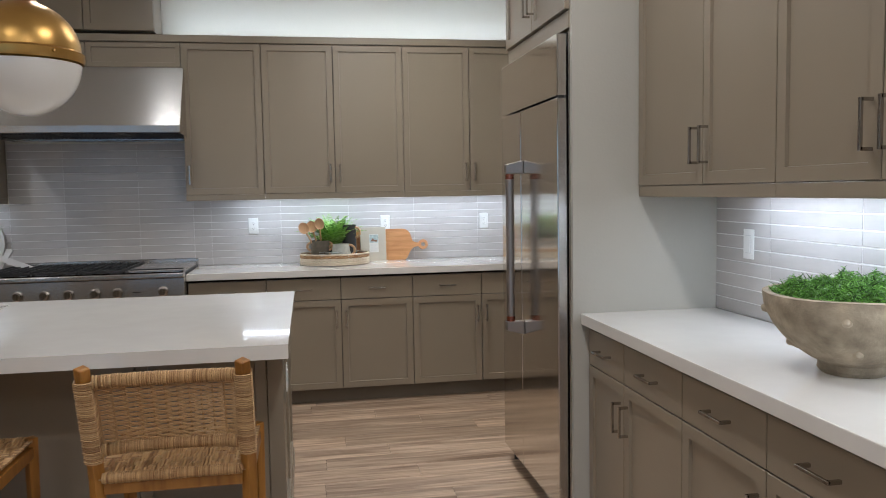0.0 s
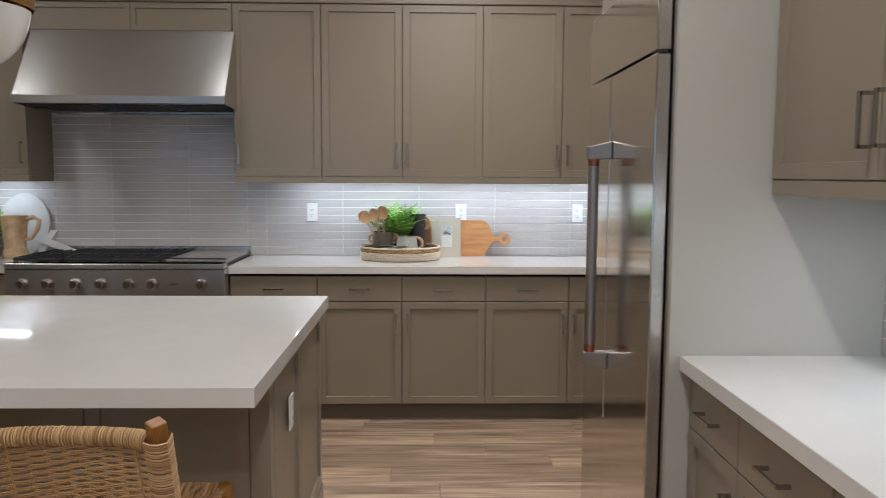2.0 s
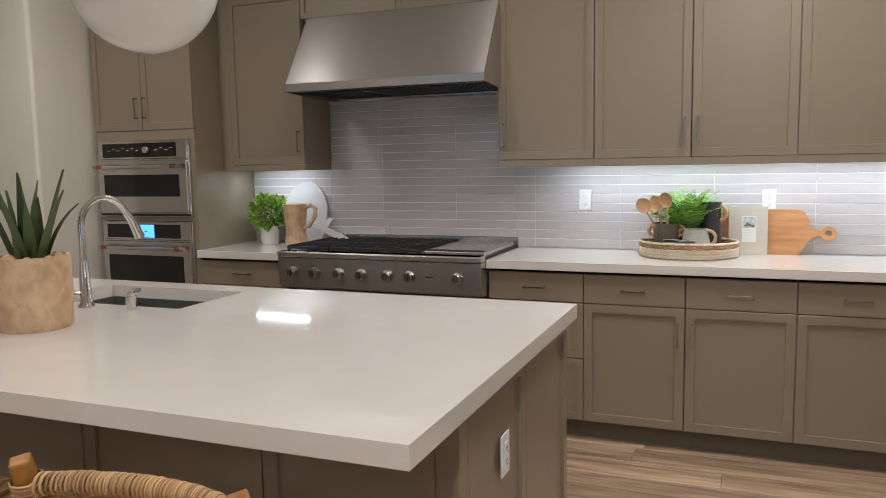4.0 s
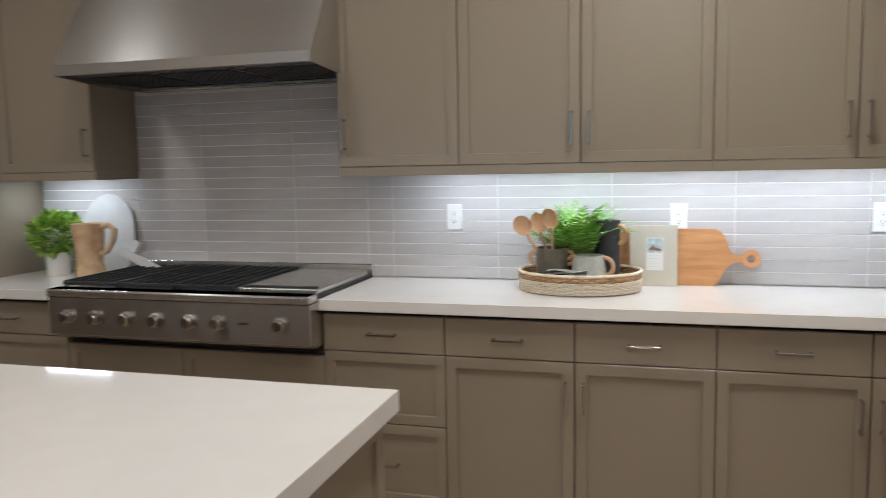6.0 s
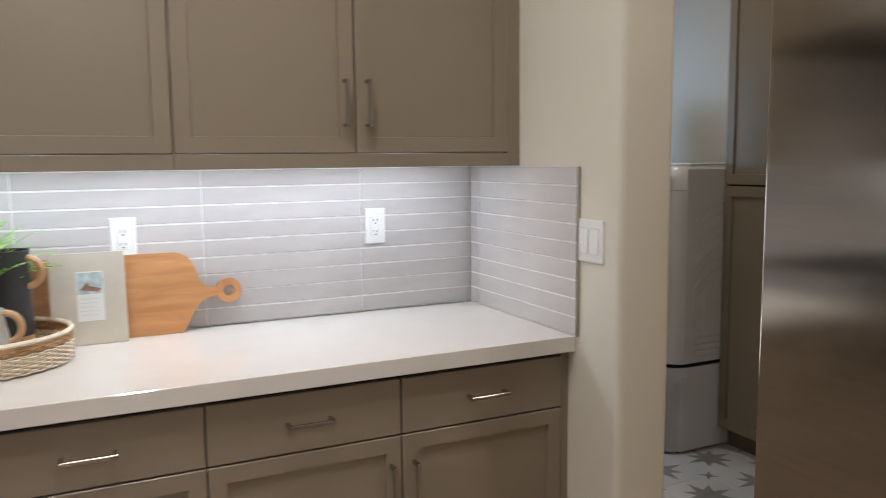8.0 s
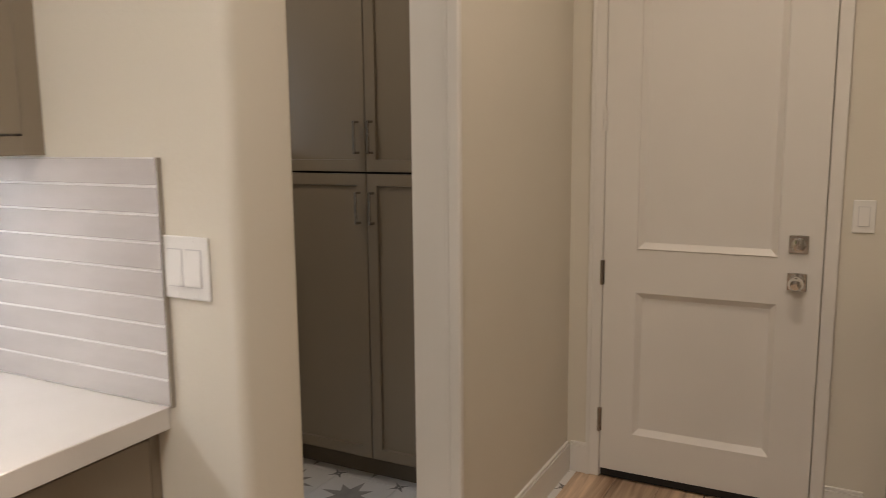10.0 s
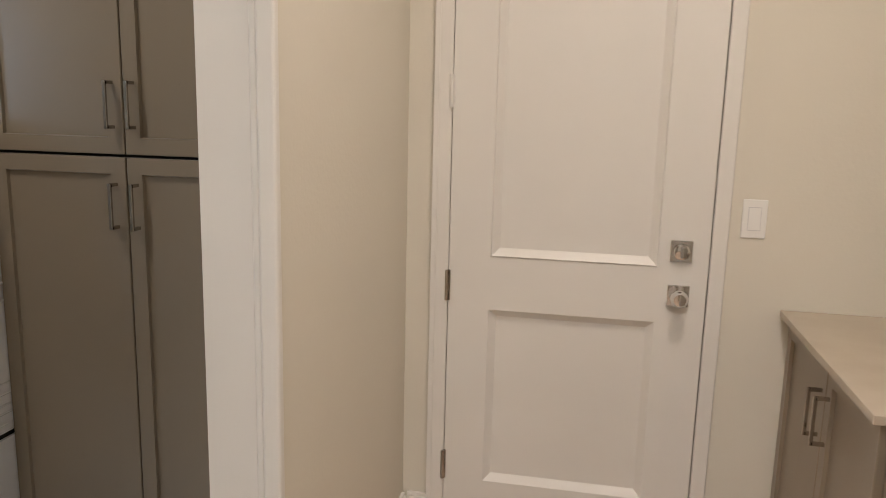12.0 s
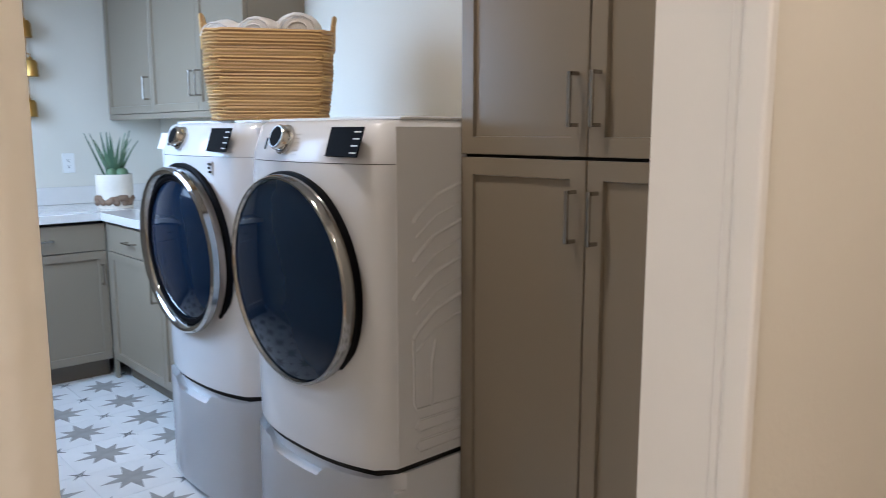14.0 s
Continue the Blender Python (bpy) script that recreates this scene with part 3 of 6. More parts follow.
def range_hood():
    root = thing("range_hood", pose(-1.39, 0, 0), "stainless steel sloped range hood over the rangetop", "range hood")
    w = 0.592
    side = [(5.648, 1.845), (5.648, 1.888), (5.90, 2.288), (6.254, 2.288), (6.254, 1.825), (5.94, 1.825)]
    bm = bmesh.new()
    a = [bm.verts.new((-w, y, z)) for y, z in side]
    b = [bm.verts.new((w, y, z)) for y, z in side]
    for i in range(len(side)):
        if i in (4, 5):
            continue
        bm.faces.new((a[i], b[i], b[(i + 1) % 6], a[(i + 1) % 6]))
    bm.faces.new(a)
    bm.faces.new(b[::-1])
    bmesh.ops.recalc_face_normals(bm, faces=bm.faces)
    part("canopy", bm, STEEL_H, root)
    part("lip", box(-w - 0.002, w + 0.002, 5.642, 5.6475, 1.843, 1.888, 0.002), STEEL, root)
    part("underside", box(-w + 0.004, w - 0.004, 5.66, 6.25, 1.855, 1.862), BLACK, root)
    for k in range(3):
        x = -w + 0.03 + k * 0.39
        f = part("baffle_filter", box(x, x + 0.37, 5.74, 6.16, 1.846, 1.8545), STEEL, root)
        sm = bmesh.new()
        for j in range(14):
            box(x + 0.012 + j * 0.025, x + 0.024 + j * 0.025, 5.75, 6.15, 1.840, 1.8455, 0, sm)
        tagged(part("baffle", sm, BLACK, f), kind="stuff")
    part("grease_rail", box(-w + 0.01, w - 0.01, 6.20, 6.24, 1.826, 1.845, 0.004), STEEL, root)


def rangetop():
    root = thing("rangetop", pose(-1.4125, 0, 0), "stainless steel gas rangetop with griddle and round knobs", "rangetop")
    w = 0.614
    part("body", box(-w, w, 5.60, 6.25, 0.735, 0.915, 0.003), STEEL, root)
    part("front_panel", box(-w, w, 5.566, 5.5995, 0.752, 0.914, 0.003), STEEL_H, root)
    part("bullnose", box(-w, w, 5.556, 5.64, 0.9155, 0.948, 0.008, None, 3), STEEL_H, root)
    part("top_pan", box(-w + 0.01, w - 0.01, 5.6405, 6.24, 0.9155, 0.936, 0.002), ENAMEL_BLACK, root, "black enamel burner pan")
    for x in (-0.516, -0.376, -0.221, -0.080, 0.078, 0.210, 0.484):
        km = lathe([(0.031, 0), (0.031, 0.006), (0.024, 0.009), (0.0235, 0.030), (0.020, 0.034), (0.0, 0.034)], 28)
        bmesh.ops.transform(km, matrix=pose(x, 5.5655, 0.832, 90), verts=km.verts)
        knob = part("knob", km, NICKEL, root, "round satin nickel burner knob", True)
        gm = box(x - 0.0045, x + 0.0045, 5.523, 5.531, 0.809, 0.855, 0.002)
        part("knob_grip", gm, NICKEL, knob)
    part("badge", box(0.30, 0.345, 5.5645, 5.5655, 0.828, 0.834), BLACK, root)
    for i in range(3):
        for j in range(2):
            x, y = -0.49 + i * 0.275, 5.79 + j * 0.29
            part("burner", lathe([(0.058, 0.9365), (0.055, 0.946), (0.04, 0.949), (0.038, 0.955), (0.0, 0.957)], 24, None, (x, y, 0)), ENAMEL_BLACK, root, "", True)
    for i in range(3):
        x0, x1 = -0.605 + i * 0.283, -0.605 + i * 0.283 + 0.278
        gm = bmesh.new()
        for y in (5.655, 5.93, 6.225):
            box(x0, x1, y - 0.006, y + 0.006, 0.952, 0.968, 0.002, gm)
        for k in range(6):
            x = x0 + 0.006 + k * (x1 - x0 - 0.012) / 5
            box(x - 0.005, x + 0.005, 5.655, 6.225, 0.956, 0.972, 0.002, gm)
        for y in (5.66, 6.22):
            for x in (x0 + 0.01, x1 - 0.01):
                box(x - 0.007, x + 0.007, y - 0.006, y + 0.006, 0.9365, 0.955, 0, gm)
        part("grate", gm, BLACK, root, "black cast iron grate")
    part("griddle", box(0.255, 0.60, 5.66, 6.225, 0.9365, 0.962, 0.006, None, 2), STEEL, root, "grey steel griddle plate")
    part("griddle_tray", box(0.262, 0.593, 5.668, 5.70, 0.9622, 0.967, 0.002), BLACK, root)
    part("back_guard", box(-w, w, 6.241, 6.2545, 0.9155, 0.985, 0.002), STEEL_H, root)


def oven_tower():
    root = thing("oven_tower", pose(-3.44, 5.67, 0), "tall taupe oven cabinet holding two built-in steel ovens", "cabinet")
    part("body", box(0.0005, 0.7795, 0.0205, 0.59, 0.1, 2.98), PAINT, root)
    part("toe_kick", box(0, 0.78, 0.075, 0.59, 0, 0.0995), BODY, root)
    add_front(root, "door", 0, 0.39, 1.663, 2.46, handle=("r", "b"))
    add_front(root, "door", 0.39, 0.78, 1.663, 2.46, handle=("l", "b"))
    add_front(root, "door", 0, 0.39, 2.53, 2.98)
    add_front(root, "door", 0.39, 0.78, 2.53, 2.98)
    add_front(root, "drawer_front", 0, 0.78, 0.105, 0.36, handle="centre", length=0.16)
    part("surround", box(0, 0.78, 0.004, 0.02, 0.362, 1.661), PAINT, root)

    def oven(z0, z1, screen, name):
        o = thing(name, pose(-3.41, 5.674, z0), "built-in stainless steel oven with black glass door", "oven", "built-in ovens")
        h = z1 - z0
        part("frame", box(0, 0.72, -0.022, -0.0005, 0, h, 0.003), STEEL_H, o)
        cp = part("control_panel", box(0.01, 0.71, -0.030, -0.0225, h - 0.118, h - 0.006, 0.003), STEEL_H, o)
        part("control_glass", box(0.05, 0.63, -0.0325, -0.0305, h - 0.105, h - 0.02, 0.002), GLASS_BLACK, cp)
        if screen:
            part("display", box(0.30, 0.43, -0.0345, -0.033, h - 0.102, h - 0.022), SCREEN, cp, "lit blue touch display")
            part("display_line", box(0.355, 0.375, -0.0352, -0.0347, h - 0.066, h - 0.060), GAP, cp)
        else:
            dk = lathe([(0.022, 0), (0.022, 0.014), (0.019, 0.018), (0, 0.018)], 24)
            bmesh.ops.transform(dk, matrix=pose(0.405, -0.033, h - 0.062, 90), verts=dk.verts)
            part("dial", dk, CHROME, cp, "", True)
            lm = bmesh.new()
            for k in range(14):
                if abs(k - 8) > 1:
                    box(0.09 + k * 0.038, 0.112 + k * 0.038, -0.0332, -0.0328, h - 0.065 + 0.012 * (k % 2), h - 0.062 + 0.012 * (k % 2), 0, lm)
            part("legend", lm, PLASTIC, cp)
        d = part("oven_door", box(0.01, 0.71, -0.040, -0.0225, 0.03, h - 0.128, 0.004), STEEL_H, o)
        part("door_glass", box(0.06, 0.65, -0.0425, -0.0405, 0.13, h - 0.215, 0.003), GLASS_BLACK, d)
        part("handle", tube([(0.02, -0.085, h - 0.165), (0.70, -0.085, h - 0.165)], 0.011, 14), STEEL, d, "round steel bar handle", True)
        for x in (0.05, 0.63):
            part("handle_end", tube([(x, -0.085, h - 0.165), (x + 0.04, -0.085, h - 0.165)], 0.0125, 14), COPPER, d, "copper coloured handle collar", True)
            part("handle_post", tube([(x - 0.02, -0.085, h - 0.165), (x - 0.02, -0.038, h - 0.165)], 0.008, 10), STEEL, d)
        part("vent", box(0.01, 0.71, -0.028, -0.0225, 0.008, 0.022), BLACK, o)

    oven(1.125, 1.605, False, "wall_oven")
    oven(0.40, 1.10, True, "wall_oven")


range_hood()
rangetop()
oven_tower()

# ---- refrigerator ----


def refrigerator():
    """Local x runs along the front towards the camera's start, front towards -y."""
    root = thing("refrigerator", pose(1.0, 4.392, 0, 0, 0, -90), "tall stainless steel built-in refrigerator with two doors", "refrigerator")
    w = 0.915
    part("body", box(0.0, w, 0.065, 0.685, 0.10, 2.075), BLACK, root)
    part("base", box(0.0, w, 0.09, 0.685, 0.0, 0.0995), BLACK, root)
    for i, (x0, x1) in enumerate(((0.003, 0.360), (0.366, w - 0.004))):
        d = part("door", box(x0, x1, 0, 0.042, 0.085, 1.806, 0.003, None, 2), FRIDGE_STEEL, root)
        if i == 1:
            hx = 0.388
            part("handle", tube([(hx, -0.062, 0.785), (hx, -0.062, 1.535)], 0.0195, 20), HANDLE_STEEL, d, "thick round steel handle", True)
            for z, up in ((0.785, -1), (1.535, 1)):
                wedge = prism([(-0.085, -0.024 * up), (-0.0005, -0.024 * up), (-0.0005, 0.040 * up), (-0.085, 0.020 * up)], -0.0225, 0.0225)
                bmesh.ops.bevel(wedge, geom=wedge.edges[:], offset=0.004, segments=2, affect="EDGES", profile=0.5)
                bmesh.ops.transform(wedge, matrix=pose(hx, 0, z, 0, 0, 90), verts=wedge.verts)
                bmesh.ops.recalc_face_normals(wedge, faces=wedge.faces)
                part("handle_bracket", wedge, HANDLE_STEEL, d)
            for z in (0.822, 1.498):
                part("handle_ring", tube([(hx, -0.062, z - 0.012), (hx, -0.062, z + 0.012)], 0.0203, 18), COPPER, d, "", True)
    part("top_panel", box(0.003, w - 0.004, 0, 0.042, 1.815, 2.062, 0.003, None, 2), FRIDGE_STEEL, root)
    part("side_trim", box(w - 0.003, w + 0.007, 0.046, 0.0645, 0.02, 2.075, 0.002), STEEL, root)
    part("side_trim", box(w + 0.0095, w + 0.0195, 0.050, 0.0645, 0.02, 2.075, 0.002), STEEL, root)
    for z0, z1 in ((0.088, 1.803), (1.818, 2.059)):
        part("door_edge", box(w - 0.0039, w - 0.001, 0.003, 0.039, z0, z1, 0.001), STEEL, root, "bright steel door edge")
    part("hinge_cap", box(w - 0.06, w - 0.002, 0.006, 0.03, 1.8065, 1.8145), BLACK, root)
    part("leveling_foot", tube([(0.03, 0.06, 0.0), (0.03, 0.06, 0.085)], 0.015, 12), BLACK, root)


refrigerator()
cabinet("wall_cabinet", pose(1.03, 4.392, 0, 0, 0, -90), 0.925, 0.65, 2.155, 2.98, [dict(name="door", x0=0, x1=0.4625, z0=2.155, z1=2.98, handle=("r", "b")), dict(name="door", x0=0.4625, x1=0.925, z0=2.155, z1=2.98, handle=("l", "b"))],
        "taupe painted cabinet above the refrigerator", "cabinet")
tagged(part("filler_strip", box(1.045, XR - 0.0005, 3.467, 4.3995, 2.083, 2.152), PAINT), "taupe filler between refrigerator and cabinet", "filler")

# ---- right-hand run ----
RX = 1.115


def side_base(y, edges, label):
    return cabinet("base_cabinet", pose(RX, y, 0, 0, 0, -90), edges[-1], XR - RX - 0.002, F_TOE, 0.878, doors_and_drawers(edges), label, "cabinet", "side base cabinets", toe=0.1)


side_base(3.436, [0, 0.356, 0.80], "taupe painted side base cabinet with two doors and two drawers")
for k in range(4):
    side_base(2.636 - k * 0.89, [0, 0.445, 0.89], "taupe painted side base cabinet with two doors and two drawers")
tagged(part("worktop", box(1.083, 1.6815, -0.93, 3.4395, TOP - SLAB, TOP, 0.002), QUARTZ), "white quartz worktop of the side run", "worktop")


def side_wall_unit(y, edges):
    fronts = [dict(name="door", x0=a, x1=b, z0=1.442, z1=2.60, handle=("r" if i == 0 else "l", "b")) for i, (a, b) in enumerate(zip(edges, edges[1:]))]
    return cabinet("wall_cabinet", pose(1.33, y, 0, 0, 0, -90), edges[-1], XR - 1.33 - 0.01, 1.442, 2.60, fronts, "taupe painted side wall cabinet with two shaker doors", "cabinet", "side wall cabinets", rail=0.042)


side_wall_unit(3.436, [0, 0.52, 0.938])
for k in range(3):
    side_wall_unit(2.498 - k * 0.836, [0, 0.418, 0.836])

# ---- island ----


def island():
    root = thing("kitchen_island", pose(0, 0, 0), "taupe painted kitchen island with panelled sides", "island")
    x0, x1, y0, y1 = -3.45, -0.12, 3.44, 4.53
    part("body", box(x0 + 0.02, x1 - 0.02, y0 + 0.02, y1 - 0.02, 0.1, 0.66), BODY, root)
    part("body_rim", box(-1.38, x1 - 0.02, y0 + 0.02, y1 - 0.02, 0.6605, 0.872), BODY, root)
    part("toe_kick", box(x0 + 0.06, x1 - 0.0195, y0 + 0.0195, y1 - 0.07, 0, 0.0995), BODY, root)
    part("corner_post", box(x1 - 0.06, x1, y0, y0 + 0.06, 0.0, 0.872, 0.002), PAINT, root)
    for a, b in ((-0.66, -0.182), (-1.266, -0.664), (-1.87, -1.27), (-2.474, -1.874), (-3.078, -2.478)):
        p = part("panel", shaker(b - a, 0.77, 0.06), PAINT, root)
        p.location = (a, y0 + 0.004, 0.1)
    part("front_base", box(x0, x1 - 0.0605, y0 + 0.004, y0 + 0.019, 0.0, 0.0985), PAINT, root)
    for a, b in ((3.502, 3.99), (3.992, 4.53)):
        p = part("end_panel", shaker(b - a, 0.77, 0.06), PAINT, root)
        p.matrix_local = pose(x1, a, 0.1, 0, 0, 90)
    part("end_base", box(x1 - 0.016, x1 + 0.006, 3.502, 4.53, 0, 0.0985, 0.003), PAINT, root)
    part("end_base", box(x1 + 0.0005, x1 + 0.006, y0, 3.5015, 0, 0.0985, 0.002), PAINT, root)
    part("back_panel", box(x0, x1 - 0.0205, y1 - 0.0195, y1, 0.1, 0.872), PAINT, root)


island()


def ring_slab(xs, ys, z0, z1):
    """A slab with a rectangular hole in the middle of the three-by-three grid of xs, ys."""
    bm = bmesh.new()
    for z in (z0, z1):
        g = {(i, j): bm.verts.new((x, y, z)) for i, x in enumerate(xs) for j, y in enumerate(ys)}
        for i in range(3):
            for j in range(3):
                if (i, j) != (1, 1):
                    bm.faces.new((g[i, j], g[i + 1, j], g[i + 1, j + 1], g[i, j + 1]))
    edges = [e for e in bm.edges if len(e.link_faces) == 1]
    bottom = {v for v in bm.verts if abs(v.co.z - z0) < 1e-4}
    top = {(round(v.co.x, 4), round(v.co.y, 4)): v for v in bm.verts if abs(v.co.z - z1) < 1e-4}
    for e in edges:
        a, b = e.verts
        if a in bottom:
            bm.faces.new((a, b, top[round(b.co.x, 4), round(b.co.y, 4)], top[round(a.co.x, 4), round(a.co.y, 4)]))
    bmesh.ops.recalc_face_normals(bm, faces=bm.faces)
    return bm


tagged(part("island_worktop", ring_slab((-3.55, -2.12, -1.43, -0.087), (3.097, 4.05, 4.43, 4.55), TOP - 0.05, TOP), QUARTZ), "thick white quartz island worktop with a sink cut-out", "worktop")

# ---- laundry ----
RATTAN = leafy("rattan", (0.25, 0.125, 0.045), (0.62, 0.40, 0.19))
ROPE = leafy("straw_rope", (0.34, 0.17, 0.055), (0.70, 0.46, 0.19))
TOWEL = plain("white_towel", (0.80, 0.76, 0.72), 0.95, 0, 0.03, 20, 0.8, 260)
SUCCULENT = leafy("succulent_green", (0.05, 0.11, 0.06), (0.13, 0.22, 0.12))
SNAKE = leafy("snake_plant_green", (0.03, 0.055, 0.02), (0.10, 0.14, 0.05))
FERN = leafy("fern_green", (0.09, 0.24, 0.03), (0.34, 0.56, 0.12))
BOX_GREEN = leafy("boxwood_green", (0.06, 0.17, 0.015), (0.36, 0.54, 0.07))
MOSS = leafy("moss_green", (0.008, 0.036, 0.003), (0.19, 0.45, 0.05))
STONE = plain("rough_stone", (0.35, 0.29, 0.21), 0.9, 0, 0.34, 17, 1.0, 110)
WHITE_POT = plain("white_ceramic", (0.75, 0.74, 0.72), 0.4, 0, 0.03)
SMOKED = plain("smoked_glass", (0.006, 0.018, 0.042), 0.04, 0, 0.2, coat=0.0)
SMOKED.node_tree.nodes["Principled BSDF"].inputs["Specular IOR Level"].default_value = 0.25

cabinet("tall_cabinet", pose(3.233, 6.620, 0, 0, 0, -90), 0.858, 0.55, 0.10, 2.46,
        [dict(name="door", x0=0, x1=0.429, z0=0.105, z1=1.286, handle=("r", "t"), stile=0.062), dict(name="door", x0=0.429, x1=0.858, z0=0.105, z1=1.286, handle=("l", "t"), stile=0.062),
         dict(name="door", x0=0, x1=0.429, z0=1.290, z1=2.46, handle=("r", "b"), stile=0.062), dict(name="door", x0=0.429, x1=0.858, z0=1.290, z1=2.46, handle=("l", "b"), stile=0.062)],
        "tall taupe laundry cabinet with four shaker doors", "cabinet", toe=0.09)


def plan(w, depth, bow, r=0.03, n=18):
    """The outline of a machine from above: bowed front towards -y with rounded corners."""
    out = []
    for k in range(n + 1):
        u = k / n
        edge = min(u, 1 - u) * w
        y = -bow * (1 - abs(2 * u - 1) ** 2.6) + (r - math.sqrt(max(0, r * r - max(0, r - edge) ** 2)) if edge < r else 0)
        out.append((u * w, y))
    return out + [(w, depth), (0, depth)]


def loft(sections, bm=None):
    """Closed outlines of equal length, one above the other."""
    out = bm or bmesh.new()
    rings = [[out.verts.new(p) for p in s] for s in sections]
    for a, b in zip(rings, rings[1:]):
        for k in range(len(a)):
            out.faces.new((a[k], a[(k + 1) % len(a)], b[(k + 1) % len(b)], b[k]))
    out.faces.new(rings[0][::-1])
    out.faces.new(rings[-1])
    bmesh.ops.recalc_face_normals(out, faces=out.faces)
    return out


def machine(x, y, label, washer):
    """A front-loading machine on a drawer pedestal; its front looks to -x."""
    w, depth, bow = 0.674, 0.76, 0.072
    root = thing("washing_machine" if washer else "tumble_dryer", pose(x, y, 0, 0, 0, -90) @ Matrix.Diagonal((1, 1, 0.993, 1)), label, "washing machine" if washer else "dryer", "laundry machines")
    o = plan(w, depth, bow)
    ped = part("pedestal", loft([[(x, yy, 0.012) for x, yy in o], [(x, yy, 0.375) for x, yy in o], [(x, min(yy + 0.035, depth), 0.376) for x, yy in o], [(x, min(yy + 0.035, depth), 0.425) for x, yy in o]]), WHITE_APPLIANCE, root, "white drawer pedestal")
    part("base_shadow", box(0.02, w - 0.02, 0.03, depth, 0.0, 0.0115), GAP, ped)
    # drawer front with a scooped grip
    g = [(x, yy) for x, yy in plan(w, depth, bow + 0.004)[:-2]]
    bm = bmesh.new()
    lo, hi = [], []
    for x, yy in g:
        u = x / w
        top = 0.425 if u < 0.30 or u > 0.70 else 0.388
        lo.append(bm.verts.new((x, yy - 0.012, 0.03)))
        hi.append(bm.verts.new((x, yy - 0.012, top)))
    for k in range(len(g) - 1):
        bm.faces.new((lo[k], lo[k + 1], hi[k + 1], hi[k]))
    geo = bmesh.ops.solidify(bm, geom=bm.faces[:], thickness=0.0115)
    bmesh.ops.recalc_face_normals(bm, faces=bm.faces)
    part("drawer_front", bm, WHITE_APPLIANCE, ped, "", True)
    part("pedestal_gap", loft([[(min(max(x, 0.01), w - 0.01), max(yy, -bow) + 0.012, 0.4255) for x, yy in o], [(min(max(x, 0.01), w - 0.01), max(yy, -bow) + 0.012, 0.4445) for x, yy in o]]), GAP, ped)
    # body; the control fascia leans back above z = 1.278
    def level(z, back, shrink=0.0):
        return [(min(max(x, shrink), w - shrink), min(yy + back, depth), z) for x, yy in o]
    part("body", loft([level(0.445, 0), level(0.46, -0.003), level(0.80, -0.008), level(1.20, -0.004), level(1.277, 0.0)]), WHITE_APPLIANCE, root, "", True)
    part("control_fascia", loft([level(1.279, 0.0), level(1.30, 0.003), level(1.380, 0.032), level(1.392, 0.052, 0.006)]), WHITE_APPLIANCE, root, "", True)
    part("top", box(0.004, w - 0.004, 0.058, depth - 0.004, 1.3925, 1.402, 0.003), WHITE_APPLIANCE, root)

    def on_fascia(name, x0, x1, z0, z1, mat, parent, proud=0.0035, bevel=0.0008, at=None):
        """A plate lying on the leaning fascia."""
        b2 = box(x0, x1, -proud, 0.0, z0, z1, bevel)
        xm = (at or (x0 + x1) / 2) / w
        bmesh.ops.transform(b2, matrix=pose(0, -bow * (1 - abs(2 * xm - 1) ** 2.6) + 0.0005, 1.292, -19.5) , verts=b2.verts)
        return part(name, b2, mat, parent)

    scr = on_fascia("display", 0.39, 0.635, 0.004, 0.086, DISPLAY, root)
    for k in range(4):
        on_fascia("display_mark", 0.60, 0.628, 0.013 + k * 0.019, 0.0168 + k * 0.019, PLASTIC, scr, 0.0045, 0, 0.5125)
        on_fascia("display_mark", 0.396, 0.424, 0.013 + k * 0.019, 0.0168 + k * 0.019, PLASTIC, scr, 0.0045, 0, 0.5125)
    for k in range(6):
        on_fascia("programme_mark", 0.195, 0.225, 0.006 + k * 0.012, 0.0075 + k * 0.012, GREY_APPLIANCE, root, 0.0012, 0)
        on_fascia("programme_mark", 0.335, 0.365, 0.006 + k * 0.012, 0.0075 + k * 0.012, GREY_APPLIANCE, root, 0.0012, 0)
    if washer:
        on_fascia("dispenser_drawer", 0.03, 0.14, 0.004, 0.068, WHITE_APPLIANCE, root, 0.003)
    on_fascia("badge", 0.165, 0.178, 0.02, 0.055, GLASS_BLACK, root, 0.002)
    km = lathe([(0.044, 0), (0.044, 0.006), (0.039, 0.010), (0.036, 0.030), (0.032, 0.034), (0, 0.034)], 32)
    bmesh.ops.transform(km, matrix=pose(0.292, -bow + 0.016, 1.338, 70.5), verts=km.verts)
    knob = part("dial", km, CHROME, root, "chrome programme dial", True)
    cm = lathe([(0.0, 0.0345), (0.029, 0.0345), (0.029, 0.033)][::-1], 28)
    bmesh.ops.transform(cm, matrix=pose(0.292, -bow + 0.016, 1.338, 70.5), verts=cm.verts)
    part("dial_cap", cm, DISPLAY, knob)
    # round door
    c, zc = w / 2 - 0.008, 0.940
    disc = 1.045

    def turned(profile, n=56):
        b3 = lathe([(r * disc, h) for r, h in profile], n)
        bmesh.ops.transform(b3, matrix=pose(c, -bow + 0.02, zc, 90 + 3), verts=b3.verts)
        return b3
    door = part("door", turned([(0.300, 0.0), (0.300, 0.016), (0.294, 0.0195), (0.286, 0.020)]), DISPLAY, root, "round door with smoked glass and chrome ring", True)
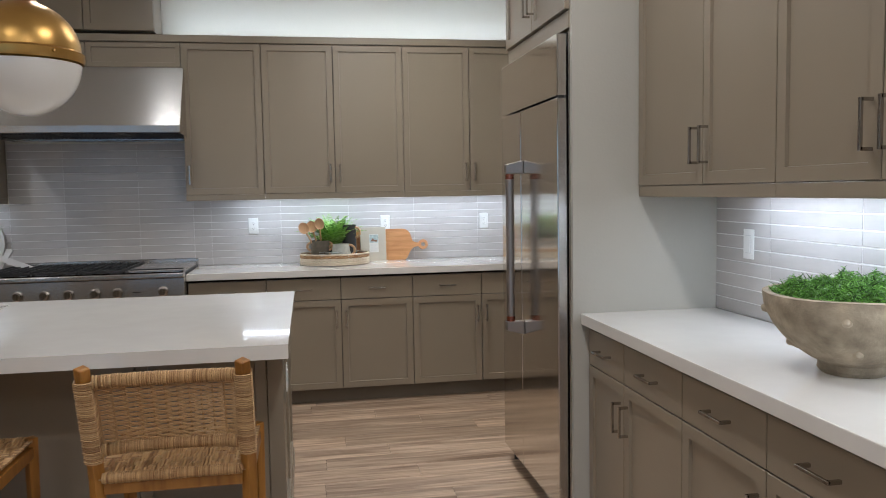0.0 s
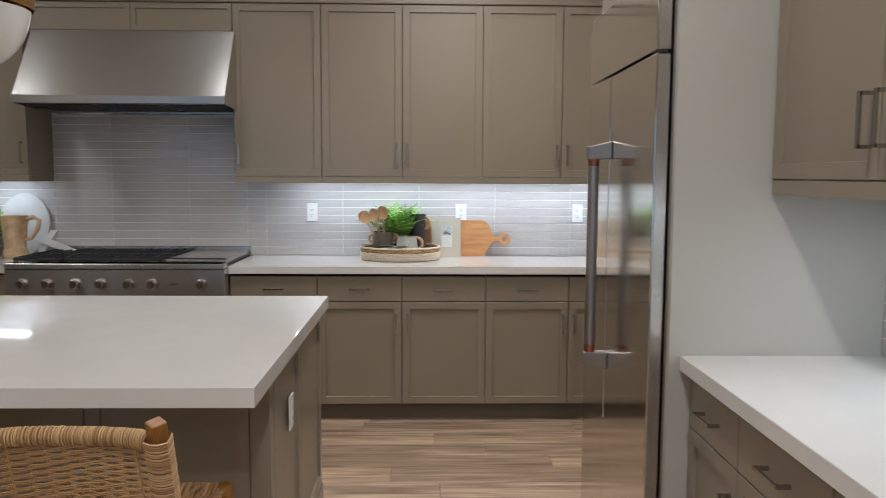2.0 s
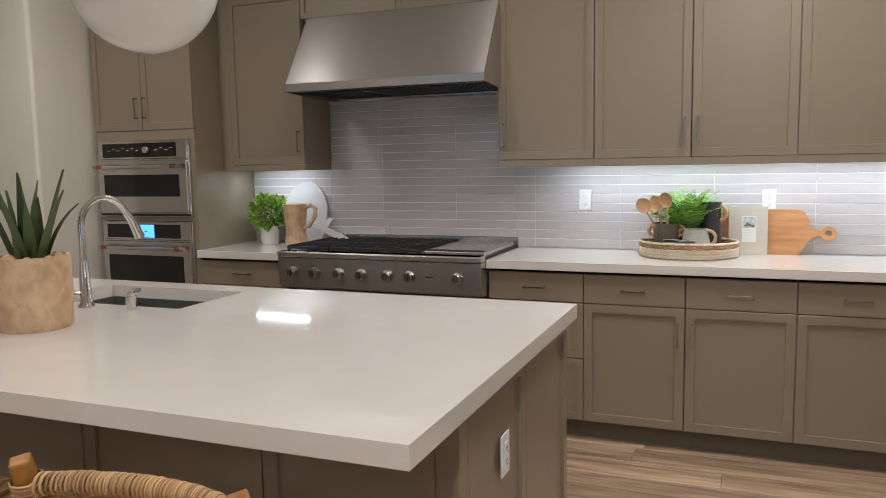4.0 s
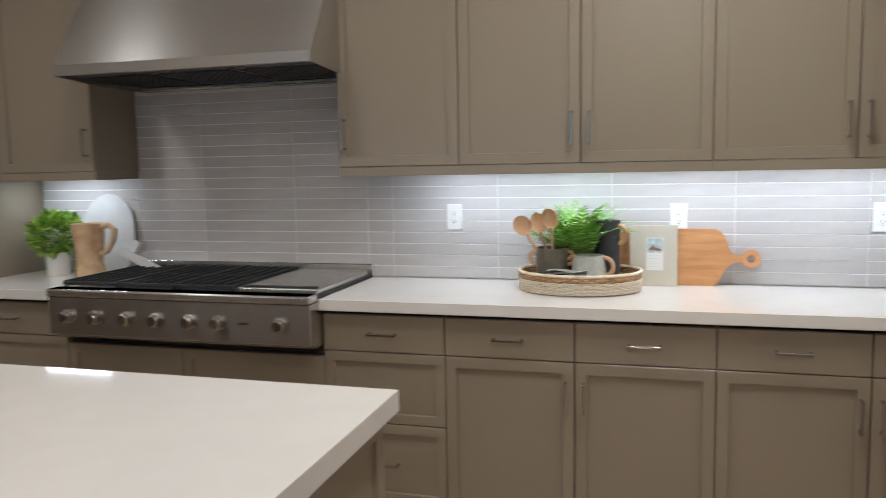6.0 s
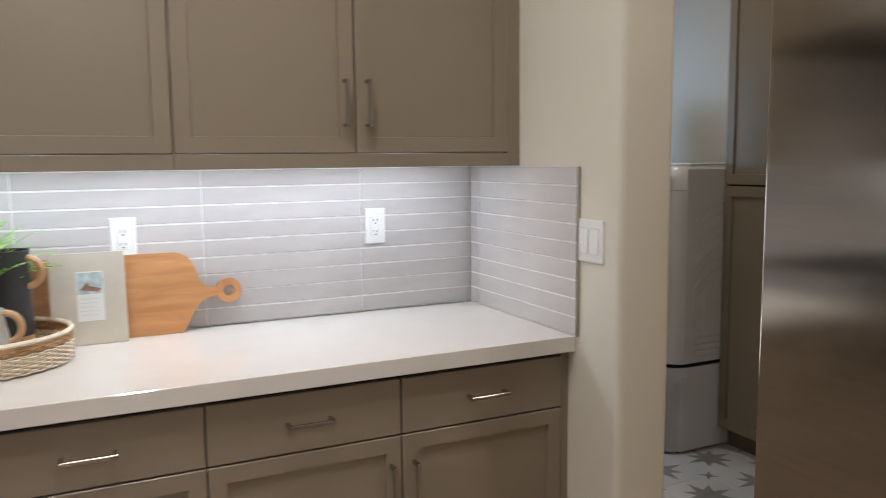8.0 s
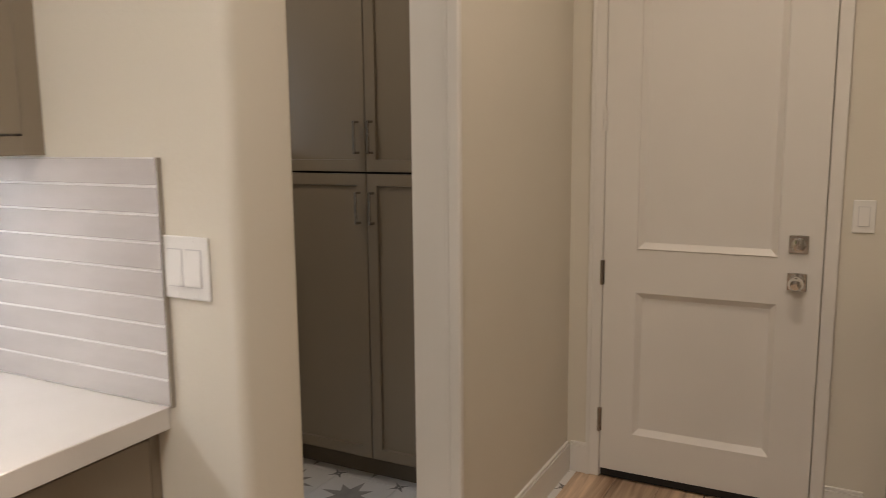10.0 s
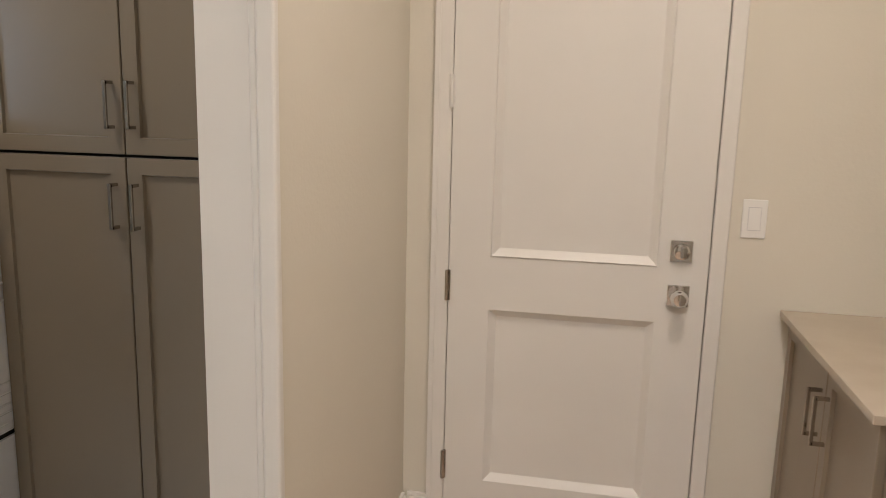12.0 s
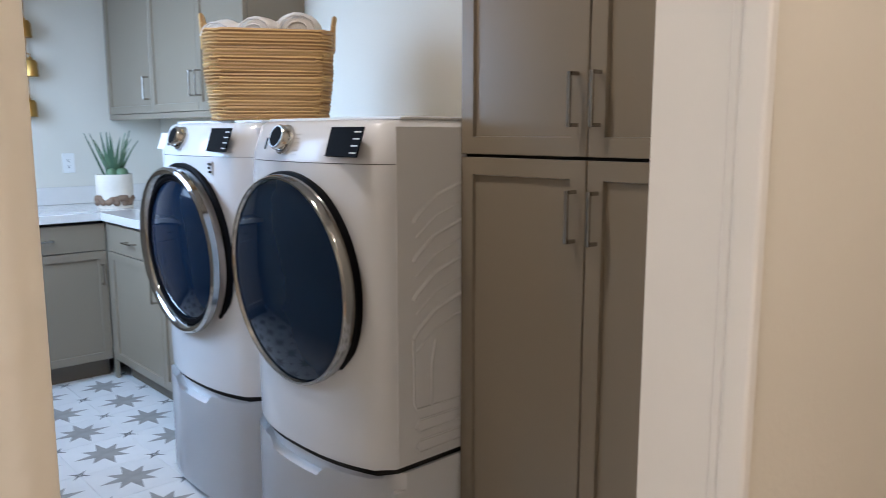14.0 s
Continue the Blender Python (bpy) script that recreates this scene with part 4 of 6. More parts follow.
    if washer:
        part("chrome_ring", turned([(0.290, 0.046), (0.289, 0.066), (0.281, 0.073), (0.269, 0.069), (0.262, 0.058), (0.260, 0.050)]), RING, door, "", True)
        part("inner_ring", turned([(0.261, 0.050), (0.252, 0.054), (0.243, 0.051), (0.241, 0.044)]), DISPLAY, door, "", True)
        part("glass", turned([(0.243, 0.044), (0.20, 0.060), (0.12, 0.073), (0.0, 0.078)]), SMOKED, door, "", True)
        st = box(0.50, 0.535, -bow * 0.82 - 0.002, -bow * 0.82 + 0.02, 1.215, 1.262)
        part("sticker", st, GREY_APPLIANCE, root)
        for k in range(3):
            part("sticker_mark", box(0.504, 0.531 - 0.006 * (k % 2), -bow * 0.82 - 0.0030, -bow * 0.82 - 0.0022, 1.222 + k * 0.013, 1.230 + k * 0.013), GLASS_BLACK, root)
    else:
        part("chrome_ring", turned([(0.293, 0.018), (0.292, 0.044), (0.287, 0.051), (0.282, 0.051), (0.278, 0.043)]), RING, door, "", True)
        part("glass", turned([(0.279, 0.042), (0.22, 0.054), (0.12, 0.060), (0.0, 0.064)]), SMOKED, door, "", True)
    # pressed ridges in the side panel
    side = part("side_panel", box(w + 0.0005, w + 0.003, 0.035, depth - 0.003, 0.452, 1.375, 0.001), WHITE_APPLIANCE, root)
    for k in range(4):
        z = 1.17 - k * 0.105
        pts = [(w + 0.003, 0.09, z - 0.05), (w + 0.003, 0.10, z - 0.035), (w + 0.003, 0.17, z + 0.02), (w + 0.003, 0.30, z + 0.065), (w + 0.003, 0.46, z + 0.085), (w + 0.003, 0.66, z + 0.09)]
        part("ridge", tube(pts, 0.007, 6), WHITE_APPLIANCE, side, "", True)
        low = [(x, yy, zz - 0.055) for x, yy, zz in pts[1:]]
        part("ridge", tube(low, 0.004, 6), WHITE_APPLIANCE, side, "", True)
    part("ridge", tube([(w + 0.003, 0.17, 0.79), (w + 0.003, 0.155, 0.72), (w + 0.003, 0.155, 0.60)], 0.005, 6), WHITE_APPLIANCE, side, "", True)
    part("ridge", tube([(w + 0.003, 0.66, 0.60), (w + 0.003, 0.10, 0.60), (w + 0.003, 0.09, 0.62), (w + 0.003, 0.09, 0.80)], 0.004, 6), WHITE_APPLIANCE, side, "", True)
    for z in (0.55, 0.49):
        part("ridge", tube([(w + 0.003, 0.66, z + 0.018), (w + 0.003, 0.11, z + 0.018), (w + 0.003, 0.095, z), (w + 0.003, 0.11, z - 0.018), (w + 0.003, 0.66, z - 0.012)], 0.004, 6), WHITE_APPLIANCE, side, "", True)
    return root


machine(2.971, 7.298, "white front-loading dryer on a drawer pedestal", False)
machine(3.001, 8.063, "white front-loading washer on a drawer pedestal", True)


def rounded_rect(a, b, r, n=6):
    out = []
    for cx, cy, t0 in ((a - r, b - r, 0), (-a + r, b - r, 90), (-a + r, -b + r, 180), (a - r, -b + r, 270)):
        for k in range(n + 1):
            t = radians(t0 + 90 * k / n)
            out.append((cx + r * math.cos(t), cy + r * math.sin(t)))
    return out


def laundry_basket():
    root = thing("laundry_basket", pose(3.24, 7.64, 1.393, 0, 0, 58), "straw-coloured woven rope basket with two handles", "basket")
    rnd = random.Random(3)
    bm = bmesh.new()
    rows = 27
    for k in range(rows):
        z = 0.006 + k * 0.0115
        grow = 0.92 + 0.08 * min(1, k / 14)
        line = []
        for x, y in rounded_rect(0.155 * grow, 0.22 * grow, 0.065, 7):
            j = rnd.uniform(-0.0022, 0.0022)
            line.append((x + j, y + rnd.uniform(-0.0022, 0.0022), z + rnd.uniform(-0.0018, 0.0018)))
        cuts = rnd.randint(3, 6)
        step = len(line) // cuts + 1
        line.append(line[0])
        for s in range(0, len(line) - 1, step):
            tube(line[s:s + step + 1], rnd.uniform(0.0062, 0.0078), 6, bm)
    part("weave", bm, ROPE, root, "", True)
    part("lining", loft([[(x, y, 0.004) for x, y in rounded_rect(0.138, 0.200, 0.055)], [(x, y, 0.30) for x, y in rounded_rect(0.146, 0.211, 0.06)]]), plain("straw_shade", (0.25, 0.15, 0.07), 0.9), root)
    for s in (-1, 1):
        hm = bmesh.new()
        for j in range(3):
            tube([(-0.055 + j * 0.004, s * (0.216 + j * 0.006), 0.25), (-0.052, s * 0.230, 0.335), (-0.02, s * 0.236, 0.362 + j * 0.004), (0.02, s * 0.236, 0.362 + j * 0.004), (0.052, s * 0.230, 0.335), (0.055 - j * 0.004, s * (0.216 + j * 0.006), 0.25)], 0.009, 7, hm)
        part("handle", hm, ROPE, root, "", True)
    for i, (x, y, r) in enumerate(((0.02, 0.125, 0.080), (-0.01, 0.02, 0.078), (0.01, -0.10, 0.088), (0.05, -0.02, 0.082))):
        q = pose(0, 0, 0, 0, 0, 58) @ Vector((x, y, 0))
        t = thing("rolled_towel", pose(3.24 + q.x, 7.64 + q.y, 1.666 + 0.012 * (i % 3), 0, 0, 58 + 14 * i - 25), "rolled white cotton towel in the basket", "towel", "rolled towels")
        bm = bmesh.new()
        rings = []
        for k in range(15):
            u = -0.12 + 0.24 * k / 14
            sh = r * (1 - (u / 0.125) ** 6 * 0.5)
            rings.append([bm.verts.new((u, sh * math.cos(a), 0.02 + 0.75 * sh * math.sin(a) + 0.006 * noise.noise((u * 20 + i, a, 1)))) for a in [2 * math.pi * q / 22 for q in range(22)]])
        for a, b in zip(rings, rings[1:]):
            for q in range(22):
                bm.faces.new((a[q], a[(q + 1) % 22], b[(q + 1) % 22], b[q]))
        bm.faces.new(rings[0][::-1])
        bm.faces.new(rings[-1])
        part("roll", bm, TOWEL, t, "", True)
        sp = [(-0.123, 0.8 * r * (1 - k / 26) * math.cos(k * 0.6), 0.02 + 0.62 * r * (1 - k / 26) * math.sin(k * 0.6)) for k in range(22)]
        part("fold", tube(sp, 0.004, 5), TOWEL, t, "", True)


laundry_basket()

# base run, corner and wall cabinets of the laundry
for y, e in ((9.335, [0, 0.66]), (8.675, [0, 0.335, 0.665])):
    cabinet("base_cabinet", pose(3.20, y, 0, 0, 0, -90), e[-1], EAST - 3.20 - 0.002, F_TOE, 0.878, doors_and_drawers(e), "taupe painted laundry base cabinet", "cabinet", "laundry base cabinets", toe=0.1)
for x in (2.54, 1.88):
    cabinet("base_cabinet", pose(x, 9.38, 0), 0.66, NORTH - 9.38 - 0.002, F_TOE, 0.878, doors_and_drawers([0, 0.66]), "taupe painted laundry base cabinet", "cabinet", "laundry base cabinets", toe=0.1)
tagged(part("filler_strip", box(3.201, 3.215, 9.3355, 9.378, 0.0, 0.878), PAINT), "taupe corner filler of the laundry cabinets", "filler")
bm = box(3.17, EAST - 0.0005, 8.08, NORTH - 0.0005, 0.882, TOP, 0.002)
box(1.752, 3.1695, 9.35, NORTH - 0.0005, 0.882, TOP, 0.002, bm)
tagged(part("worktop", bm, QUARTZ), "white quartz corner worktop in the laundry", "worktop")
bm = box(EAST - 0.02, EAST - 0.001, 8.08, NORTH - 0.022, TOP + 0.0005, 1.03, 0.002)
box(1.752, EAST - 0.001, NORTH - 0.0215, NORTH - 0.001, TOP + 0.0005, 1.03, 0.002, bm)
tagged(part("backsplash", bm, QUARTZ), "low white quartz upstand behind the laundry worktop", "upstand")
cabinet("wall_cabinet", pose(3.47, 9.985, 0, 0, 0, -90), 0.665, EAST - 3.47 - 0.002, 1.455, 2.46, [dict(name="door", x0=0, x1=0.665, z0=1.455, z1=2.46, handle=("r", "b"))], "taupe laundry wall cabinet with one door", "cabinet", "laundry wall cabinets", rail=0.03)
cabinet("wall_cabinet", pose(3.47, 9.32, 0, 0, 0, -90), 1.06, EAST - 3.47 - 0.002, 1.455, 2.46, [dict(name="door", x0=0, x1=0.58, z0=1.455, z1=2.46, handle=("r", "b")), dict(name="door", x0=0.58, x1=1.06, z0=1.455, z1=2.46, handle=("l", "b"))], "taupe laundry wall cabinet with two doors", "cabinet", "laundry wall cabinets", rail=0.03)


def blade(bm, base, lean, turn, length, width, n=5, curl=0.3, mat=0, thick=0.0):
    """A pointed leaf from base, leaning by lean radians towards turn."""
    d = Vector((math.cos(turn), math.sin(turn), 0))
    s = Vector((-math.sin(turn), math.cos(turn), 0))
    prev = None
    for k in range(n + 1):
        u = k / n
        a = lean + curl * u * u
        p = Vector(base) + length * u * (math.sin(a) * d + math.cos(a) * Vector((0, 0, 1)))
        wd = width * (math.sin(math.pi * min(1, 0.35 + 0.65 * u)) if u < 1 else 0.02)
        ring = [bm.verts.new(p + s * wd), bm.verts.new(p - s * wd + 0 * d), bm.verts.new(p - d * (wd * 0.35 + thick))]
        if prev:
            for i in range(3):
                f = bm.faces.new((prev[i], prev[(i + 1) % 3], ring[(i + 1) % 3], ring[i]))
                f.material_index = mat
        prev = ring


def aloe_pot(m, pot_mat, label, leaves, height, r=0.10, h=0.19, green=SUCCULENT, wide=0.012, name="potted_succulent", group=""):
    root = thing(name, m, label, "plant", group)
    rnd = random.Random(11)
    part("pot", lathe([(0, 0), (r * 0.92, 0), (r * 0.97, 0.01), (r, h * 0.5), (r * 0.985, h), (r * 0.9, h), (r * 0.9, h - 0.03), (0, h - 0.03)], 36), pot_mat, root, "", True)
    bm = bmesh.new()
    for k in range(leaves):
        t = 2 * math.pi * k / leaves + rnd.uniform(-0.3, 0.3)
        rr = r * rnd.uniform(0.05, 0.45)
        blade(bm, (rr * math.cos(t), rr * math.sin(t), h - 0.03), rnd.uniform(0.02, 0.45), t, height * rnd.uniform(0.65, 1.05), wide * rnd.uniform(0.8, 1.3), 6, rnd.uniform(-0.05, 0.2), 0, wide * 0.4)
    part("leaves", bm, green, root, "", True)
    return root


TWO_TONE = plain("cream_pot", (0.72, 0.64, 0.54), 0.7, 0, 0.10, 9)
pot = aloe_pot(pose(3.34, 9.60, TOP), TWO_TONE, "green succulent in a cream pot with brown patches", 17, 0.30)
bm = bmesh.new()
rnd = random.Random(5)
for k in range(26):
    a, z = rnd.uniform(2.6, 5.6), 0.028 + 0.03 * rnd.random()
    rr = 0.0985
    bmesh.ops.create_icosphere(bm, subdivisions=2, radius=0.021, matrix=Matrix.Translation((rr * math.cos(a) * 0.93, rr * math.sin(a) * 0.93, z)))
part("brown_patches", bm, plain("brown_glaze", (0.20, 0.12, 0.075), 0.7, 0, 0.2, 20), pot, "", True)
for k, (x, y) in enumerate(((-0.03, -0.05), (0.02, -0.06), (0.05, -0.01))):
    bm = bmesh.new()
    bmesh.ops.create_icosphere(bm, subdivisions=2, radius=0.03, matrix=Matrix.Translation((x, y, 0.19)) @ Matrix.Diagonal((1, 1, 1.25, 1)))
    part("cactus_ball", bm, SUCCULENT, pot, "", True)


def bells():
    root = thing("wall_bells", pose(3.03, NORTH - 0.03, 0), "string of brass bells hanging on the laundry wall", "wall decor")
    part("cord", tube([(0, 0.01, 1.45), (0, 0.01, 2.35)], 0.004, 6), ROPE, root)
    for k, z in enumerate((1.44, 1.665, 1.88, 2.10)):
        b = lathe([(0.0, 0.0), (0.036, 0.002), (0.042, 0.0), (0.040, 0.015), (0.037, 0.075), (0.028, 0.092), (0.0, 0.096)], 20, None, (0.02 * (k % 2) - 0.01, -0.02, z))
        bell = part("bell", b, BRASS, root, "", True)
        part("bell_loop", tube([(0.02 * (k % 2) - 0.01, -0.02, z + 0.094), (0.02 * (k % 2) - 0.01, -0.012, z + 0.125), (0, 0.008, z + 0.13)], 0.004, 6), ROPE, bell)
        part("bell_collar", lathe([(0.012, 0.094), (0.014, 0.10), (0.010, 0.108), (0, 0.108)], 14, None, (0.02 * (k % 2) - 0.01, -0.02, z)), BRASS, bell)


bells()

# ---- hall cabinet ----
cabinet("hall_cabinet", pose(XD - 0.005, 4.326, 0, 0, 0, 180), 0.790, 0.55, F_TOE, 0.840, [dict(name="door", x0=0, x1=0.42, z0=F_TOE, z1=0.835, handle=("r", "t")), dict(name="door", x0=0.42, x1=0.790, z0=F_TOE, z1=0.835, handle=("l", "t"))],
        "taupe painted hall base cabinet with two doors", "cabinet", toe=0.1)
tagged(part("end_panel", box(2.917, 2.933, 3.773, 4.308, 0, 0.840, 0.001), PAINT), "taupe painted end panel of the hall cabinet", "panel")
tagged(part("worktop", box(2.902, XD - 0.0005, 3.771, 4.354, 0.843, 0.865, 0.002), plain("beige_stone", (0.45, 0.385, 0.31), 0.2, 0, 0.04, 8)), "beige worktop of the hall cabinet", "worktop")
aloe_pot(pose(3.19, 4.01, 0.865), CARVED, "small grassy plant in a carved wooden pot", 22, 0.16, 0.075, 0.22, SNAKE, 0.005)


# ---- island things ----
def stool(m):
    root = thing("counter_stool", m, "amber wood counter stool with woven rattan seat and back", "stool", "counter stools")
    w, rnd = 0.222, random.Random(8)
    lean = 0.10

    def post_y(z):
        return -lean * max(0, (z - 0.60)) / 0.35
    for s in (-1, 1):
        x = s * w
        bm = tube([(x, 0.03, 0.0), (x, 0.005, 0.35), (x, 0.0, 0.60), (x, post_y(0.952), 0.952)], [0.017, 0.022, 0.026, 0.024], 4, None, True, True)
        bmesh.ops.bevel(bm, geom=bm.edges[:], offset=0.004, segments=2, affect="EDGES", profile=0.5)
        part("rear_leg", bm, OAK, root)
        part("front_leg", tube([(x, 0.40, 0.0), (x, 0.40, 0.615)], [0.017, 0.024], 4, None, True, True), OAK, root)
        part("side_rail", box(x - 0.012, x + 0.012, 0.02, 0.39, 0.545, 0.585, 0.002), OAK, root)
        part("stretcher", tube([(x, 0.02, 0.26), (x, 0.40, 0.26)], 0.011, 8), OAK, root)
        bm = bmesh.new()
        z = 0.655
        while z < 0.915:
            j = rnd.uniform(-0.001, 0.001)
            wrap(bm, (x, post_y(z), z), (0, post_y(z + 0.01) - post_y(z), 0.01), 0.030 + j, 0.0056, True)
            z += 0.0060
        tagged(part("post_wrap", bm, RATTAN, root, "", True), kind="stuff")
    part("front_rail", box(-w, w, 0.39, 0.412, 0.545, 0.585, 0.002), OAK, root)
    part("rear_rail", box(-w + 0.02, w - 0.02, -0.012, 0.012, 0.545, 0.585, 0.002), OAK, root)
    part("foot_rail", tube([(-w, 0.40, 0.22), (w, 0.40, 0.22)], 0.014, 8), OAK, root)
    # wrapped cross rails of the back, bent backwards
    for z, r, name in ((0.905, 0.021, "top_rail"), (0.685, 0.020, "bottom_rail")):
        bm = bmesh.new()
        n = 62
        for k in range(n):
            u = -1 + 2 * (k + 0.5) / n
            x, y = u * (w - 0.022), post_y(z) + 0.075 * (1 - u * u) ** 0.8
            zz = z - 0.012 * (1 - u * u)
            wrap(bm, (x, y, zz), (1, -0.15 * u, 0), r + rnd.uniform(-0.001, 0.001), 0.0066, False)
        tagged(part(name, bm, RATTAN, root, "", True), kind="stuff")
    # strands of the back
    rows = 25
    for k in range(rows):
        bm = bmesh.new()
        z = 0.698 + k * (0.892 - 0.698) / (rows - 1)
        for d in (0, 1):
            pts = []
            for q in range(37):
                u = -1 + 2 * q / 36
                y = post_y(z) + 0.075 * (1 - u * u) ** 0.8
                ph = math.pi * (u * 5.5 + (k % 2)) + d * math.pi
                edge = 1 - abs(u) ** 8
                pts.append((u * (w - 0.004), y + 0.0062 * math.sin(ph) * edge, z - 0.010 * (1 - u * u) + d * 0.0032 + 0.0016 * math.cos(ph)))
            tube(pts, 0.0020, 5, bm)
        part("weave_strand", bm, RATTAN, root, "", True)
    for k in range(12):
        u = -0.92 + 1.84 * k / 11
        y = 0.075 * (1 - u * u) ** 0.8
        part("weave_upright", tube([(u * (w - 0.01), post_y(0.68) + y, 0.68), (u * (w - 0.01), post_y(0.90) + y, 0.90)], 0.003, 5), RATTAN, root)
    # seat
    bm = bmesh.new()
    for k in range(40):
        x = -w + 0.008 + k * (2 * w - 0.016) / 39
        pts = []
        for q in range(29):
            v = q / 28
            y = -0.014 + v * 0.425
            ph = math.pi * (v * 9 + ((k // 3) % 2))
            z = 0.612 + 0.0048 * math.sin(ph) - (0.022 if q in (0, 28) else 0) - 0.010 * math.sin(math.pi * v)
            pts.append((x + rnd.uniform(-0.001, 0.001), y, z))
        tube(pts, 0.0062, 5, bm)
    part("seat_weave", bm, RATTAN, root, "woven rattan seat", True)
    bm = bmesh.new()
    for k in range(18):
        y = 0.0 + k * 0.40 / 17
        for d in (0, 1):
            tube([(-w - 0.01, y + d * 0.008, 0.605), (0, y + d * 0.008, 0.598), (w + 0.01, y + d * 0.008, 0.605)], 0.005, 5, bm)
    tagged(part("seat_binding", bm, RATTAN, root, "", True), kind="stuff")
    for y in (-0.014, 0.412):
        bm = bmesh.new()
        for k in range(64):
            x = -w + 0.022 + k * (2 * w - 0.044) / 63
            wrap(bm, (x, y, 0.597), (1, 0, 0), 0.017 + rnd.uniform(-0.001, 0.001), 0.0066, False)
        tagged(part("seat_edge", bm, RATTAN, root, "", True), kind="stuff")
    return root


def wrap(bm, p, d, r, width, square):
    """One turn of cane round a rail at p, whose axis runs along d."""
    p, d = Vector(p), Vector(d).normalized()
    s = d.cross(Vector((0, 1, 0)))
    s = s.normalized() if s.length > 0.1 else d.orthogonal().normalized()
    up = d.cross(s)
    n = 10
    rings = []
    for off, rr in ((-0.5, -0.0016), (-0.2, 0.0006), (0.2, 0.0006), (0.5, -0.0016)):
        ring = []
        for k in range(n):
            a = 2 * math.pi * k / n
            q = (abs(math.cos(a)) ** 4 + abs(math.sin(a)) ** 4) ** -0.25 if square else 1
            ring.append(bm.verts.new(p + d * (off * width) + (r * q * (0.86 if square else 1) + rr) * (math.cos(a) * s + math.sin(a) * up)))
        rings.append(ring)
    for a, b in zip(rings, rings[1:]):
        for k in range(n):
            bm.faces.new((a[k], a[(k + 1) % n], b[(k + 1) % n], b[k]))


first = stool(pose(-0.432, 2.86, 0))
for k in range(1, 4):
    copy_thing(first, pose(-0.432 - 0.76 * k, 2.86, 0))


def pendant(x, y):
    root = thing("pendant_lamp", pose(x, y, 0), "round pendant lamp with brass dome and white glass globe", "lamp", "pendant lamps")
    r, zc = 0.192, 1.935
    part("globe", lathe([(r * math.sin(t), zc - r * 1.05 * math.cos(t)) for t in [radians(a) for a in range(0, 86, 5)]], 48), OPAL, root, "white opal glass bowl", True)
    dome = [(r * 1.03, zc - 0.012), (r * 1.05, zc + 0.0), (r * 1.05, zc + 0.022), (r * 1.0, zc + 0.030)]
    dome += [(r * math.cos(t) * 1.0, zc + 0.030 + 0.93 * r * math.sin(t)) for t in [radians(a) for a in range(6, 78, 6)]]
    dome += [(0.042, zc + 0.225), (0.042, zc + 0.275), (0.02, zc + 0.285), (0.0, zc + 0.285)]
    part("dome", lathe(dome, 48), BRASS, root, "aged brass dome", True)
    part("rod", tube([(0, 0, zc + 0.284), (0, 0, CEIL - 0.02)], 0.008, 12), BRASS, root, "", True)
    part("canopy", lathe([(0.0, CEIL - 0.03), (0.05, CEIL - 0.03), (0.065, CEIL - 0.002), (0.0, CEIL - 0.001)], 28), BRASS, root, "", True)
    for k in range(4):
        a = radians(45 + 90 * k)
        sm = bmesh.new()
        bmesh.ops.create_icosphere(sm, subdivisions=2, radius=0.007, matrix=Matrix.Translation((r * 1.05 * math.cos(a), r * 1.05 * math.sin(a), zc + 0.011)))
        part("thumb_screw", sm, BRASS, root, "", True)


pendant(-1.0, 3.5)
pendant(-2.55, 3.5)

# sink, tap, soap dispenser
bm = bmesh.new()
for f in ((-2.135, -1.415, 4.035, 4.445, 0.664, 0.67), (-2.135, -2.115, 4.035, 4.445, 0.6705, 0.8755), (-1.435, -1.415, 4.035, 4.445, 0.6705, 0.8755), (-2.1145, -1.4355, 4.035, 4.055, 0.6705, 0.8755), (-2.1145, -1.4355, 4.425, 4.445, 0.6705, 0.8755)):
    box(*f, 0, bm)
tagged(part("sink", bm, STEEL), "undermounted stainless steel sink in the island", "sink")


def tap():
    root = thing("kitchen_tap", pose(-1.80, 3.985, TOP), "chrome gooseneck kitchen tap with pull-down spray", "tap")
    part("base", lathe([(0.0, 0), (0.03, 0), (0.03, 0.006), (0.026, 0.012), (0.022, 0.02), (0.016, 0.17), (0, 0.17)], 28), CHROME, root, "", True)
    pts = [(0, 0, 0.165), (0, 0, 0.30)] + [(0.03 * (1 - math.cos(a)), 0.085 * (1 - math.cos(a)), 0.30 + 0.10 * math.sin(a)) for a in [radians(k) for k in range(12, 157, 12)]]
    part("neck", tube(pts, 0.0125, 14), CHROME, root, "", True)
    e = Vector(pts[-1])
    part("spray_head", tube([e, e + Vector((0.008, 0.02, -0.03)), e + Vector((0.02, 0.045, -0.10))], [0.0135, 0.017, 0.020], 14), CHROME, root, "", True)
    part("lever", tube([(0.0, -0.02, 0.05), (-0.05, -0.03, 0.055), (-0.10, -0.03, 0.075)], [0.011, 0.009, 0.007], 10), CHROME, root, "", True)


tap()
root = thing("soap_dispenser", pose(-1.59, 3.99, TOP), "small chrome soap dispenser beside the sink", "soap dispenser")
part("base", lathe([(0, 0), (0.019, 0), (0.019, 0.05), (0.014, 0.052), (0.014, 0.062), (0, 0.062)], 20), CHROME, root, "", True)
part("spout", tube([(0, 0, 0.06), (0, 0.01, 0.068), (0.0, 0.045, 0.066)], 0.007, 10), CHROME, root, "", True)

